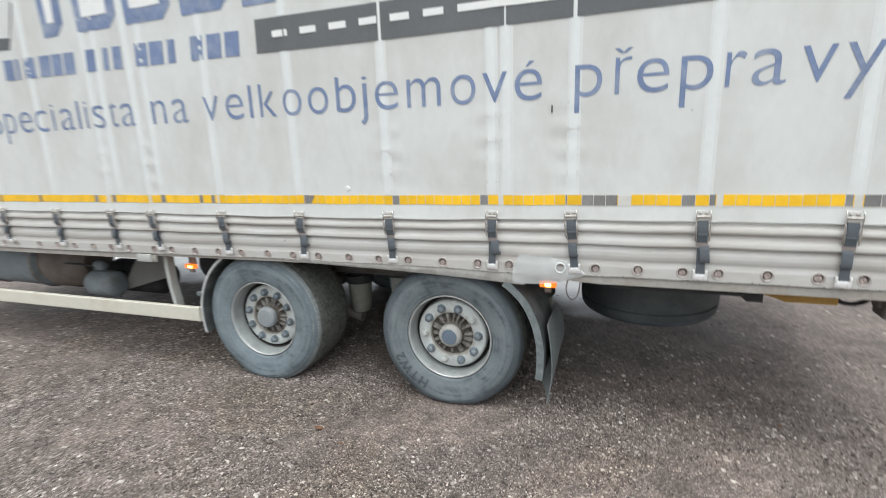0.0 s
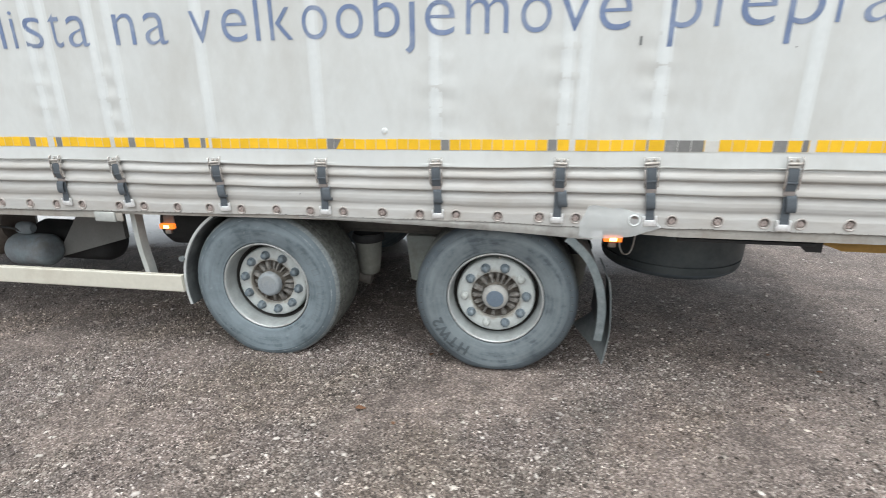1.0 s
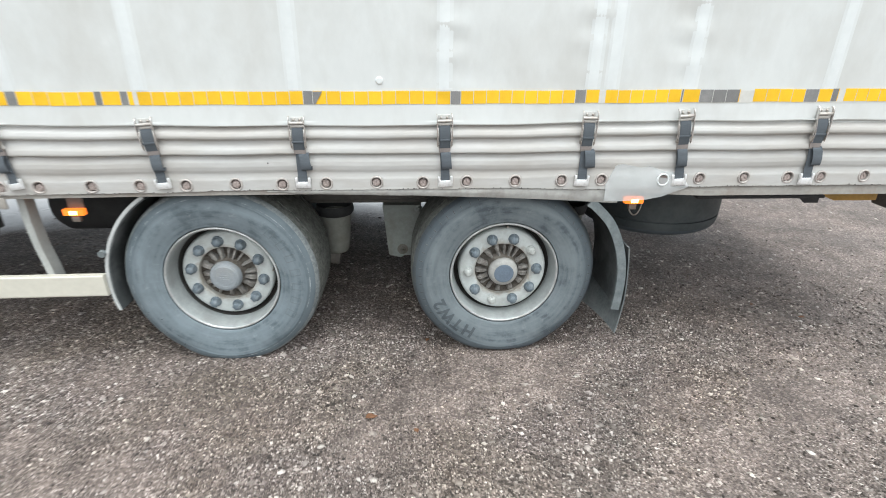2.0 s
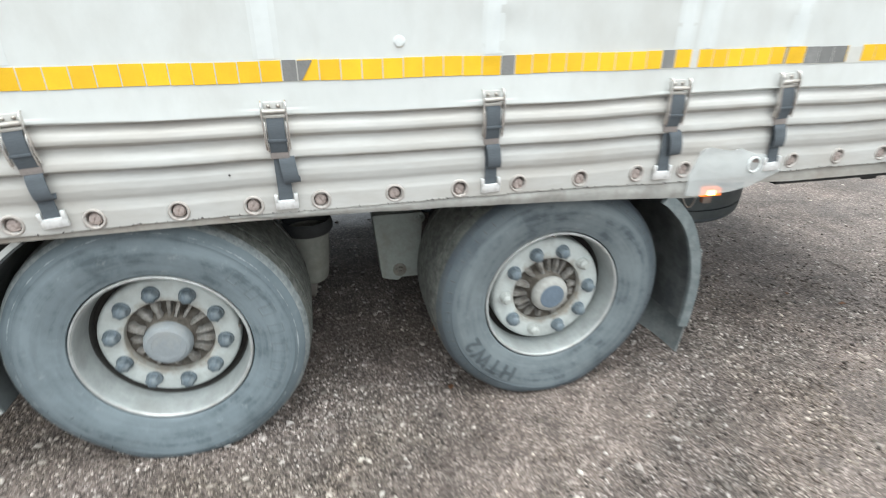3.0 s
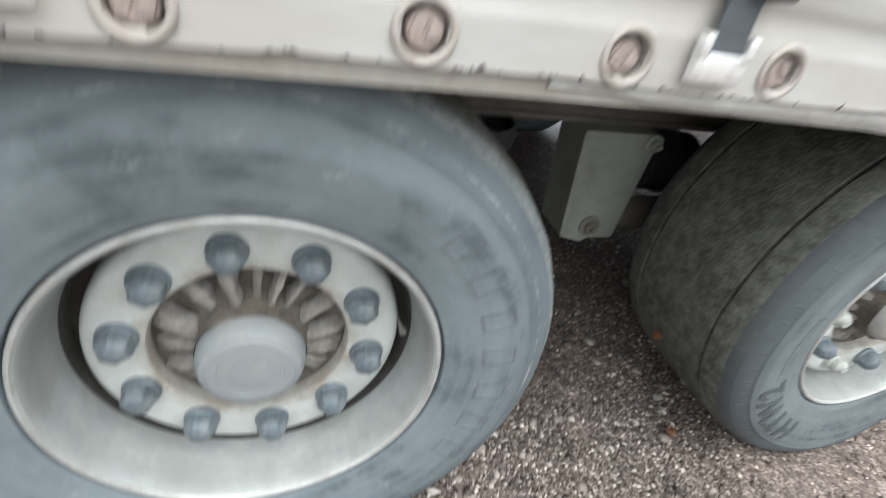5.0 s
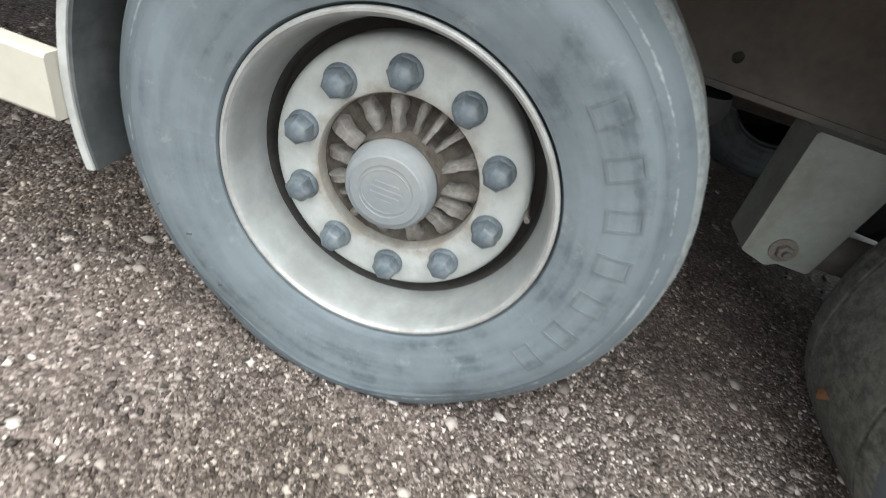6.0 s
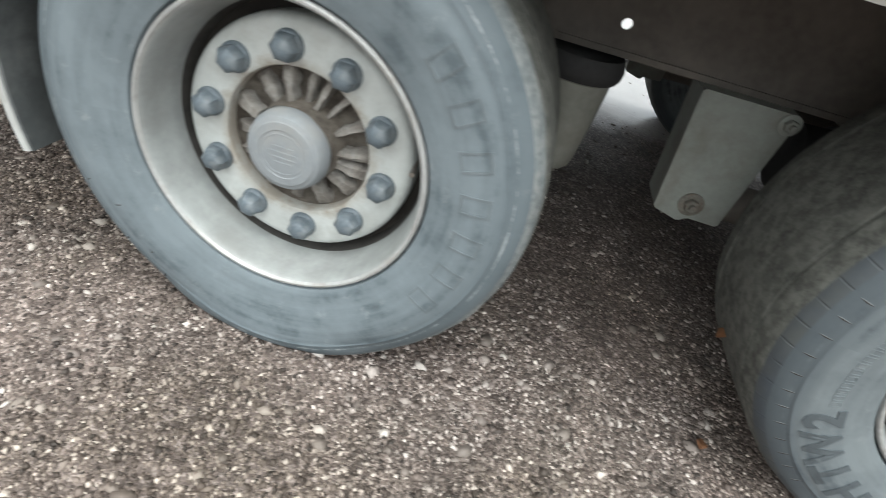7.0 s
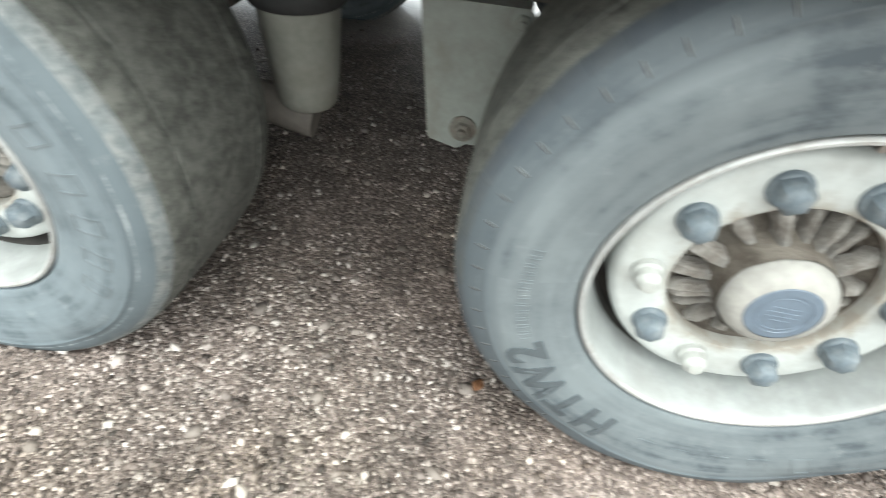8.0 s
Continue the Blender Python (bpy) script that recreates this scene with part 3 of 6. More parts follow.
def bent_sheet(bm, line, y0, y1, thick, ys=8, warp=None):
    """A sheet of some thickness along a line of (x, z) points, from y0 to y1; warp moves its points."""
    n = len(line)
    grids = []
    for s in (0, 1):
        g = []
        for i, (x, z) in enumerate(line):
            xa, za = line[max(i - 1, 0)]
            xb, zb = line[min(i + 1, n - 1)]
            nx, nz = Vector((zb - za, -(xb - xa))).normalized()
            row = []
            for j in range(ys + 1):
                p = Vector((x + nx * thick * s, y0 + (y1 - y0) * j / ys, z + nz * thick * s))
                if warp:
                    p = Vector(warp(p, i / (n - 1), j / ys))
                row.append(bm.verts.new(p))
            g.append(row)
        grids.append(g)
    a, b = grids
    for i in range(n - 1):
        for j in range(ys):
            bm.faces.new((a[i][j], a[i][j + 1], a[i + 1][j + 1], a[i + 1][j]))
            bm.faces.new((b[i][j], b[i + 1][j], b[i + 1][j + 1], b[i][j + 1]))
    for i in range(n - 1):
        for j in (0, ys):
            bm.faces.new((a[i][j], a[i + 1][j], b[i + 1][j], b[i][j]))
    for j in range(ys):
        for i in (0, n - 1):
            bm.faces.new((a[i][j], a[i][j + 1], b[i][j + 1], b[i][j]))
    return bm


def smooth_line(pts, n=24):
    """A smooth line through a few points."""
    out = []
    for k in range(n + 1):
        u = k / n * (len(pts) - 1)
        i = min(int(u), len(pts) - 2)
        f = u - i
        p = [Vector(pts[min(max(i + d, 0), len(pts) - 1)]) for d in (-1, 0, 1, 2)]
        out.append(tuple(0.5 * (2 * p[1] + (p[2] - p[0]) * f + (2 * p[0] - 5 * p[1] + 4 * p[2] - p[3]) * f ** 2 + (3 * p[1] - p[0] - 3 * p[2] + p[3]) * f ** 3)))
    return out


# ---- ground ----
def ground_z(x, y):
    near = max(0.0, 1 - max(abs(x - 0.8), abs(y)) / 14)
    return near * (0.016 * noise.noise((x * 0.9, y * 0.9, 3.1)) + 0.006 * noise.noise((x * 4.5, y * 4.5, 7.7)) + 0.004 * noise.noise((x * 13, y * 13, 1.7))) - 0.004


def build_ground():
    def axis(lo, hi, step, far):
        mid = list(np.arange(lo, hi + 1e-6, step))
        out, s = [], step
        p = hi
        while p < far:
            s *= 1.3
            p += s
            out.append(p)
        q, s, left = lo, step, []
        while q > -far:
            s *= 1.3
            q -= s
            left.append(q)
        return left[::-1] + mid + out
    xs, ys = axis(-3.5, 5.0, 0.05, 900), axis(-3.0, 3.5, 0.05, 900)
    verts = [(x, y, ground_z(x, y)) for y in ys for x in xs]
    w = len(xs)
    faces = [(j * w + i, j * w + i + 1, (j + 1) * w + i + 1, (j + 1) * w + i) for j in range(len(ys) - 1) for i in range(w - 1)]
    me = bpy.data.meshes.new("ground")
    me.from_pydata(verts, [], faces)
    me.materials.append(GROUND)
    me.polygons.foreach_set("use_smooth", [True] * len(faces))
    tagged(new("ground", me), "damp brown compacted gravel yard with loose stones", "ground", kind="structure")


build_ground()


def stones(name, count, area, size, flat, seed, mat, label, chips=True, soft=0.3, patchy=0.9):
    """Loose stones scattered over an area, all in one mesh."""
    rng = np.random.default_rng(seed)
    if chips:
        base = np.array([(1, 0, 0), (-1, 0, 0), (0, 1, 0), (0, -1, 0), (0, 0, 1), (0, 0, -1)], float)
        tris = np.array([(0, 2, 4), (2, 1, 4), (1, 3, 4), (3, 0, 4), (2, 0, 5), (1, 2, 5), (3, 1, 5), (0, 3, 5)])
    else:
        bm = bmesh.new()
        bmesh.ops.create_icosphere(bm, subdivisions=1, radius=1)
        base = np.array([v.co[:] for v in bm.verts])
        tris = np.array([[v.index for v in f.verts] for f in bm.faces])
        bm.free()
    # soft borders, and patches where the loose stones thin out
    x0, x1, y0, y1 = area
    px = rng.uniform(x0, x1, count) + rng.normal(0, soft, count)
    py = rng.uniform(y0, y1, count) + rng.normal(0, soft, count)
    dense = np.array([noise.noise((a * 1.1 + 4, b * 1.6, 5.0)) + 0.5 * noise.noise((a * 3.7, b * 4.1, 9.0)) for a, b in zip(px, py)])
    keep = rng.random(count) < np.clip(0.60 + patchy * dense, 0.06, 1.0)
    px, py = px[keep], py[keep]
    count = len(px)
    r = size[0] + (size[1] - size[0]) * rng.random(count) ** 3.0
    ax = rng.uniform(0.7, 1.3, (count, 3)) * np.array([1, 0.8, flat])
    th = rng.uniform(0, math.tau, count)
    tilt = rng.uniform(-0.9, 0.9, count) if chips else rng.uniform(-0.3, 0.3, count)
    k = len(base)
    v = base[None] * (1 + rng.uniform(-0.28, 0.28, (count, k, 1)) * (1.0 if chips else 1.25)) * ax[:, None, :] * r[:, None, None]
    c, s = np.cos(tilt)[:, None], np.sin(tilt)[:, None]
    v = np.stack([v[..., 0], v[..., 1] * c - v[..., 2] * s, v[..., 1] * s + v[..., 2] * c], -1)
    c, s = np.cos(th)[:, None], np.sin(th)[:, None]
    v = np.stack([v[..., 0] * c - v[..., 1] * s, v[..., 0] * s + v[..., 1] * c, v[..., 2]], -1)
    pz = np.array([ground_z(a, b) for a, b in zip(px, py)])
    v += np.stack([px, py, pz + r * flat * (rng.uniform(0.0, 0.5, count) if chips else rng.uniform(-0.35, 0.3, count))], -1)[:, None]
    f = (tris[None] + (np.arange(count) * k)[:, None, None]).reshape(-1, 3)
    me = bpy.data.meshes.new(name)
    me.vertices.add(count * k)
    me.vertices.foreach_set("co", v.reshape(-1))
    me.loops.add(f.size)
    me.loops.foreach_set("vertex_index", f.reshape(-1).astype(np.int32))
    me.polygons.add(len(f))
    me.polygons.foreach_set("loop_start", np.arange(0, f.size, 3, dtype=np.int32))
    me.update(calc_edges=True)
    me.materials.append(mat)
    return tagged(new(name, me), label, "gravel", kind="stuff")


stones("fine_gravel", 410000, (-1.6, 2.4, -1.35, 0.35), (0.0024, 0.0072), 0.62, 11, STONE, "fine mixed grey and tan gravel lying round the wheels", soft=0.4, patchy=1.25)
stones("scattered_gravel", 110000, (-2.8, 4.8, -2.1, 0.45), (0.0038, 0.0128), 0.55, 12, STONE, "scattered grey and tan gravel on the yard", soft=0.5, patchy=1.1)
stones("coarse_gravel", 15000, (-2.6, 4.8, -2.2, 1.6), (0.006, 0.018), 0.42, 13, COARSE, "coarse pale stones strewn over the gravel yard", chips=False, soft=0.7, patchy=0.8)

# ---- the trailer ----
trailer = tagged(new("curtain_trailer"), "grey curtain-sided twin-axle cargo trailer with blue lettering, standing on gravel", "trailer")
X0, X1 = -4.0, 3.7
STRAPS = ((-3.45, -3.45), (-2.86, -2.86), (-2.268, -2.276), (-1.676, -1.681), (-1.121, -1.115), (-0.753, -0.715), (-0.160, -0.134),
          (0.425, 0.430), (1.012, 1.018), (1.608, 1.603), (2.010, 2.033), (2.60, 2.604), (3.170, 3.166))


def rise(x):
    """The trailer stands a little nose down."""
    return 0.008 * x


PROFILE = ((0.780, -0.006), (0.843, -0.006), (0.87, -0.005), (0.905, -0.004), (0.915, -0.001), (0.926, 0.001), (0.934, 0.001), (0.946, -0.004), (0.962, -0.007),
           (0.980, -0.005), (0.994, 0.003), (1.003, 0.010), (1.0095, 0.013), (1.013, -0.004), (1.017, -0.014), (1.026, -0.014), (1.038, -0.011), (1.052, -0.002),
           (1.064, 0.008), (1.074, 0.011), (1.080, -0.002), (1.085, -0.012), (1.096, -0.013), (1.109, -0.007), (1.121, 0.005), (1.129, 0.013), (1.133, 0.014),
           (1.1355, 0.000), (1.139, -0.008), (1.16, -0.006), (1.215, -0.002), (1.30, 0.0), (4.0, 0.0))
PZ, PY = [p[0] for p in PROFILE], [p[1] for p in PROFILE]
RIDGES = [s[0] for s in STRAPS] + [1.685, -1.02, -0.64]


def curtain_y(x, z):
    """How far the curtain stands out at (x, z): folds over the boards, posts behind it, slack between them."""
    zb = z - rise(x)
    near = min(abs(x - s[0]) for s in STRAPS)
    slack = min(1.0, near / 0.28)
    sag = 0.004 * slack + 0.004 * noise.noise((x * 1.3, 5.0, 1.0))
    sag += 0.014 * math.exp(-((x - 0.6) / 1.0) ** 2) * min(1.0, max(0.0, (zb - 0.98) / 0.15)) * (1.0 if zb < 1.16 else max(0.0, (1.2 - zb) / 0.04))
    y = float(np.interp(zb + sag, PZ, PY)) * (0.8 + 0.35 * noise.noise((x * 2.1, 2.0, z * 3)))
    y += 0.004 * noise.noise((x * 1.1, z * 0.9, 4.0))
    if zb > 1.2:
        up = min(1.0, (zb - 1.2) / 0.15)
        for r in RIDGES:
            if abs(x - r) < 0.12:
                y -= up * 0.007 * math.exp(-((x - r) / 0.028) ** 2)
        for r, zc in ((1.60, 1.55), (1.03, 1.47), (1.99, 1.5), (-1.12, 1.5), (-0.7, 1.45)):
            if abs(x - r) < 0.25 and zb < 2.3:
                y += 0.0036 * math.sin((zb - zc) * math.tau / 0.115 + 3 * x) * math.exp(-((x - r) / 0.075) ** 2) * math.exp(-((zb - zc) / 0.22) ** 2)
    else:
        y -= 0.004 * math.exp(-((near) / 0.05) ** 2) if zb < 1.14 else 0.0
        if 1.55 < x < 2.15 and zb < 1.0:
            y -= 0.012 * math.exp(-((x - 1.85) / 0.15) ** 2) * min(1.0, (1.0 - zb) / 0.08)
    return y


def hem_z(x):
    ragged = 0.003 * noise.noise((x * 9, 1.0, 0.0)) + 0.004 * max(0.0, noise.noise((x * 37, 2.0, 0.0)))
    base = float(np.interp(x, [-4, -1.5, 0.2, 1.3, 1.6, 2.1, 4.3], [0.838, 0.842, 0.857, 0.855, 0.845, 0.850, 0.848]))
    return base + rise(x) + ragged + 0.003 * noise.noise((x * 2.2, 0.3, 0.0))


def surface_patch(x0, x1, z0, z1, nx, nz, off, tilt=True):
    """A piece of sheet that lies on the curtain, off metres proud of it, with thickness down to it."""
    bm = bmesh.new()
    top = [[None] * (nz + 1) for _ in range(nx + 1)]
    low = [[None] * (nz + 1) for _ in range(nx + 1)]
    for i in range(nx + 1):
        for j in range(nz + 1):
            x, z = x0 + (x1 - x0) * i / nx, z0 + (z1 - z0) * j / nz
            z += rise(x) if tilt else 0
            y = curtain_y(x, z)
            top[i][j] = bm.verts.new((x, y - off, z))
            low[i][j] = bm.verts.new((x, y + 0.001, z))
    for i in range(nx):
        for j in range(nz):
            bm.faces.new((top[i][j], top[i + 1][j], top[i + 1][j + 1], top[i][j + 1]))
    for i in range(nx):
        for j in (0, nz):
            bm.faces.new((top[i][j], top[i + 1][j], low[i + 1][j], low[i][j]))
    for j in range(nz):
        for i in (0, nx):
            bm.faces.new((top[i][j], top[i][j + 1], low[i][j + 1], low[i][j]))
    return bm


EYELETS = (-3.75, -3.56, -3.33, -3.14, -2.95, -2.76, -2.56, -2.361, -2.22, -1.957, -1.756, -1.575, -1.38, -1.202, -1.036, -0.792, -0.640, -0.434, -0.239, -0.055,
           0.148, 0.338, 0.520, 0.730, 0.926, 1.112, 1.320, 1.522, 1.695, 1.962, 2.133, 2.333, 2.532, 2.684, 2.884, 3.078, 3.243, 3.45, 3.62)
HALF, FILMED = 0.0192, 1.962


def eyelet_z(x):
    return 0.884 + 0.0105 * x + 0.003 * noise.noise((x * 5, 0.0, 0.0))


def build_curtain():
    cuts = [e + d for e in EYELETS for d in (-HALF, 0.0, HALF)]
    xs = sorted(cuts + [x for x in np.arange(X0, X1 + 1e-6, 0.0125) if min(abs(x - c) for c in cuts) > 0.004])
    zs = list(np.linspace(0, 1, 112) * (1.165 - 0.845) + 0.845) + list(np.linspace(1.17, 1.30, 10)) + list(np.linspace(1.33, 2.35, 42)) + list(np.linspace(2.42, 3.86, 14))
    bm = bmesh.new()
    grid = []
    for x in xs:
        lo = hem_z(x)
        col = []
        for z in zs:
            k = max(0.0, (0.875 - z) / 0.03)
            zz = z + rise(x) + (lo - 0.845 - rise(x)) * k
            col.append(bm.verts.new((x, curtain_y(x, zz), zz)))
        grid.append(col)
    for a, b in zip(grid, grid[1:]):
        mid = (a[0].co.x + b[0].co.x) / 2
        hole = min(EYELETS, key=lambda e: abs(e - mid))
        for j in range(len(zs) - 1):
            if abs(hole - mid) < HALF and hole != FILMED and max(abs(a[k].co.z - eyelet_z(hole)) for k in (j, j + 1)) < HALF + 0.001:
                continue
            bm.faces.new((a[j], b[j], b[j + 1], a[j + 1])).material_index = 1 if zs[j] < 1.122 else 0
    ob = part("curtain", bm, [PVC, SKIRT], trailer, "light grey tarpaulin side curtain, creased and dirty towards its hem", angle=80)
    thick = ob.modifiers.new("thickness", "SOLIDIFY")
    thick.thickness, thick.offset = 0.003, -1 if ob.data.polygons[0].normal.y < 0 else 1
    return ob


curtain = build_curtain()

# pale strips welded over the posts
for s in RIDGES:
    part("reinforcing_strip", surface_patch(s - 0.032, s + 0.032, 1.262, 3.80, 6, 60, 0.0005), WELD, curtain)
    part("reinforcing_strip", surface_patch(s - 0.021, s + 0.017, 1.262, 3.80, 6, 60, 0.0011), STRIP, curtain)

# yellow conspicuity tape, cell by cell, with the worn grey ones between
DARK = ((-2.30, -2.27), (-1.85, -1.82), (-1.278, -1.24), (-1.105, -1.07), (-0.657, -0.618), (-0.331, -0.305), (-0.235, -0.207), (0.457, 0.494),
        (1.037, 1.078), (1.541, 1.584), (1.979, 1.987), (2.058, 2.225), (2.505, 2.562), (2.620, 2.647), (3.134, 3.163), (3.198, 3.32))
BARE = ((-1.16, -1.12), (-0.768, -0.742), (-0.187, -0.172), (1.640, 1.664), (2.225, 2.285), (2.647, 2.675), (3.163, 3.198))


def tape_run(a, b, mat, name, label):
    n = max(1, round((b - a) / 0.053))
    w = (b - a) / n
    for i in range(n):
        x = a + i * w
        wob = 0.0012 * math.sin(x * 17) + 0.003 * max(0.0, x - 0.8)
        part(name, surface_patch(x + 0.0016, x + w - 0.0016, 1.207 + wob, 1.257 + wob, 2, 2, 0.0022), mat, curtain, label, smooth=False)


def build_tape():
    part("tape_backing", surface_patch(X0 + 0.2, X1 - 0.06, 1.2075, 1.2570, 380, 2, 0.0012), TAPEBASE, curtain, "pale adhesive backing of the tape")
    at = X0 + 0.2
    for a, b in sorted(DARK + BARE):
        tape_run(at, a, TAPE, "tape_cell", "")
        if (a, b) in DARK:
            tape_run(a, b, TAPEGREY, "worn_tape_cell", "worn dark grey tape cell")
        at = b
    tape_run(at, X1 - 0.06, TAPE, "tape_cell", "")


build_tape()


# ---- print on the curtain ----
def print_shape(name, polys, mat, label="", off=0.003):
    """Flat print: convex outlines of (x, z), cut fine enough to follow the curtain."""
    bm = bmesh.new()
    for poly in polys:
        bm.faces.new([bm.verts.new((x, 0, z + rise(x))) for x, z in poly])
    for _ in range(40):
        long = [e for e in bm.edges if e.calc_length() > 0.06]
        if not long:
            break
        bmesh.ops.subdivide_edges(bm, edges=long, cuts=1)
        bmesh.ops.triangulate(bm, faces=[f for f in bm.faces if len(f.verts) > 4])
    for v in bm.verts:
        v.co.y = curtain_y(v.co.x, v.co.z) - off
    ext = bmesh.ops.extrude_face_region(bm, geom=list(bm.faces))
    for v in ext["geom"]:
        if isinstance(v, bmesh.types.BMVert):
            v.co.y += off - 0.0005
    return part(name, bm, mat, curtain, label, smooth=False)


def glyph(ch):
    """One character of the built-in font, flat, cut into short edges."""
    cu = bpy.data.curves.new("words", "FONT")
    cu.body, cu.offset, cu.resolution_u = ch, -0.009, 6
    tmp = new("words", cu)
    bpy.context.view_layer.update()
    me = bpy.data.meshes.new_from_object(tmp.evaluated_get(bpy.context.evaluated_depsgraph_get()))
    bpy.data.objects.remove(tmp)
    bpy.data.curves.remove(cu)
    bm = bmesh.new()
    bm.from_mesh(me)
    bpy.data.meshes.remove(me)
    return bm


def glyph_top(ch):
    bm = glyph(ch)
    top = max(v.co.y for v in bm.verts)
    bm.free()
    return top


X_HEIGHT, ASCENT = glyph_top("x"), glyph_top("l")


def letter(ch, x0, x1):
    """A printed letter between x0 and x1 on the slogan's rising base line."""
    bm = glyph(ch)
    lo, hi = min(v.co.x for v in bm.verts), max(v.co.x for v in bm.verts)
    for v in bm.verts:
        x = x0 + (v.co.x - lo) / (hi - lo) * (x1 - x0)
        up = min(v.co.y, X_HEIGHT) * 0.144 / X_HEIGHT + max(0.0, v.co.y - X_HEIGHT) * 0.044 / (ASCENT - X_HEIGHT)
        v.co = (x, 0, 1.7145 + 0.0125 * x + up)
    bmesh.ops.triangulate(bm, faces=bm.faces)
    for _ in range(7):
        long = [e for e in bm.edges if e.calc_length() > 0.022]
        if not long:
            break
        bmesh.ops.subdivide_edges(bm, edges=long, cuts=1)
        bmesh.ops.triangulate(bm, faces=[f for f in bm.faces if len(f.verts) > 3])
    for v in bm.verts:
        v.co.y = curtain_y(v.co.x, v.co.z) - 0.0019
    # ink has no depth of its own
    for f in bm.faces:
        f.normal_update()
        if f.normal.y > 0:
            f.normal_flip()
    part("lettering", bm, BLUE, curtain, "blue printed letter on the curtain", angle=80)


for ch, a, b in (("S", -2.215, -2.085), ("p", -2.049, -1.930), ("e", -1.888, -1.755), ("c", -1.716, -1.595), ("i", -1.545, -1.521), ("a", -1.461, -1.328), ("l", -1.292, -1.268),
                 ("i", -1.219, -1.195), ("s", -1.140, -1.030), ("t", -0.990, -0.922), ("a", -0.887, -0.762), ("n", -0.617, -0.503), ("a", -0.449, -0.325),
                 ("v", -0.199, -0.083), ("e", -0.033, 0.098), ("l", 0.141, 0.164), ("k", 0.215, 0.330), ("o", 0.378, 0.502), ("o", 0.546, 0.676), ("b", 0.727, 0.850),
                 ("j", 0.872, 0.922), ("e", 0.966, 1.102), ("m", 1.152, 1.340), ("o", 1.394, 1.526), ("v", 1.561, 1.688), ("é", 1.724, 1.857)):
    letter(ch, a, b)
for ch, a, b in (("p", 2.011, 2.133), ("ř", 2.182, 2.263), ("e", 2.284, 2.417), ("p", 2.464, 2.591), ("r", 2.640, 2.716), ("a", 2.740, 2.867), ("v", 2.916, 3.038), ("y", 3.069, 3.198)):
    letter(ch, a, b)

for xa, xb in ((-1.93, -1.83), (-1.805, -1.775), (-1.715, -1.615), (-1.568, -1.462), (-1.443, -1.350), (-1.328, -1.230), (-1.112, -1.030), (-0.967, -0.922), (-0.879, -0.805),
               (-0.684, -0.589), (-0.568, -0.460), (-0.421, -0.365), (-0.243, -0.149), (-0.118, -0.016), (0.014, 0.115)):
    print_shape("printed_bar", [((xa, 2.070), (xb, 2.070), (xb + 0.01, 2.205), (xa + 0.01, 2.205))], BLUE, "blue printed bar")

print_shape("worn_tape_corner", [((0.4955, 1.2085), (0.504, 1.2085), (0.533, 1.2565), (0.4955, 1.2565))], TAPEGREY, "torn dark grey tape corner", off=0.0045)

# the road emblem: a dark band with white dashes
print_shape("road_band", [((0.238, 2.069), (1.0, 2.069), (1.0, 2.254), (0.244, 2.249)), ((1.0, 2.069), (3.62, 2.094), (3.62, 2.279), (1.0, 2.254))], ROADGREY, "dark grey printed road band")
for a, b in ((0.355, 0.455), (0.537, 0.637), (0.719, 0.822), (0.900, 1.004), (1.079, 1.185), (1.262, 1.370), (1.443, 1.92), (2.05, 2.6)):
    z = 2.162 + 0.014 * (a - 0.36)
    print_shape("road_dash", [((a, z - 0.017), (b, z - 0.016), (b, z + 0.018), (a, z + 0.017))], WHITEPRINT, "white printed dash", off=0.006)

# the emblem's blocky shapes, blue rims round pale faces
for a, b in ((-1.49, -1.265), (-1.165, -0.79), (-0.745, -0.35), (-0.30, 0.085), (0.145, 0.465)):
    z = 2.324 + 0.012 * min(0.0, a + 0.4)
    print_shape("emblem_block", [((a + 0.03, z), (b - 0.07, z + 0.004), (b, z + 0.075), (b, z + 0.6), (a, z + 0.6))], BLUE, "faded blue emblem block")
    print_shape("emblem_face", [((a + 0.085, z + 0.085), (b - 0.075, z + 0.09), (b - 0.055, z + 0.6), (a + 0.06, z + 0.6))], WHITEPRINT, "pale emblem face", off=0.006)
print_shape("emblem_swoosh", [((-2.6, 2.30), (-1.83, 2.27), (-1.79, 2.345), (-2.6, 2.39))], ROADGREY, "grey emblem swoosh")
print_shape("emblem_swoosh", [((-1.83, 2.27), (-1.70, 2.56), (-1.72, 2.56), (-1.80, 2.345))], ROADGREY, "grey emblem swoosh")

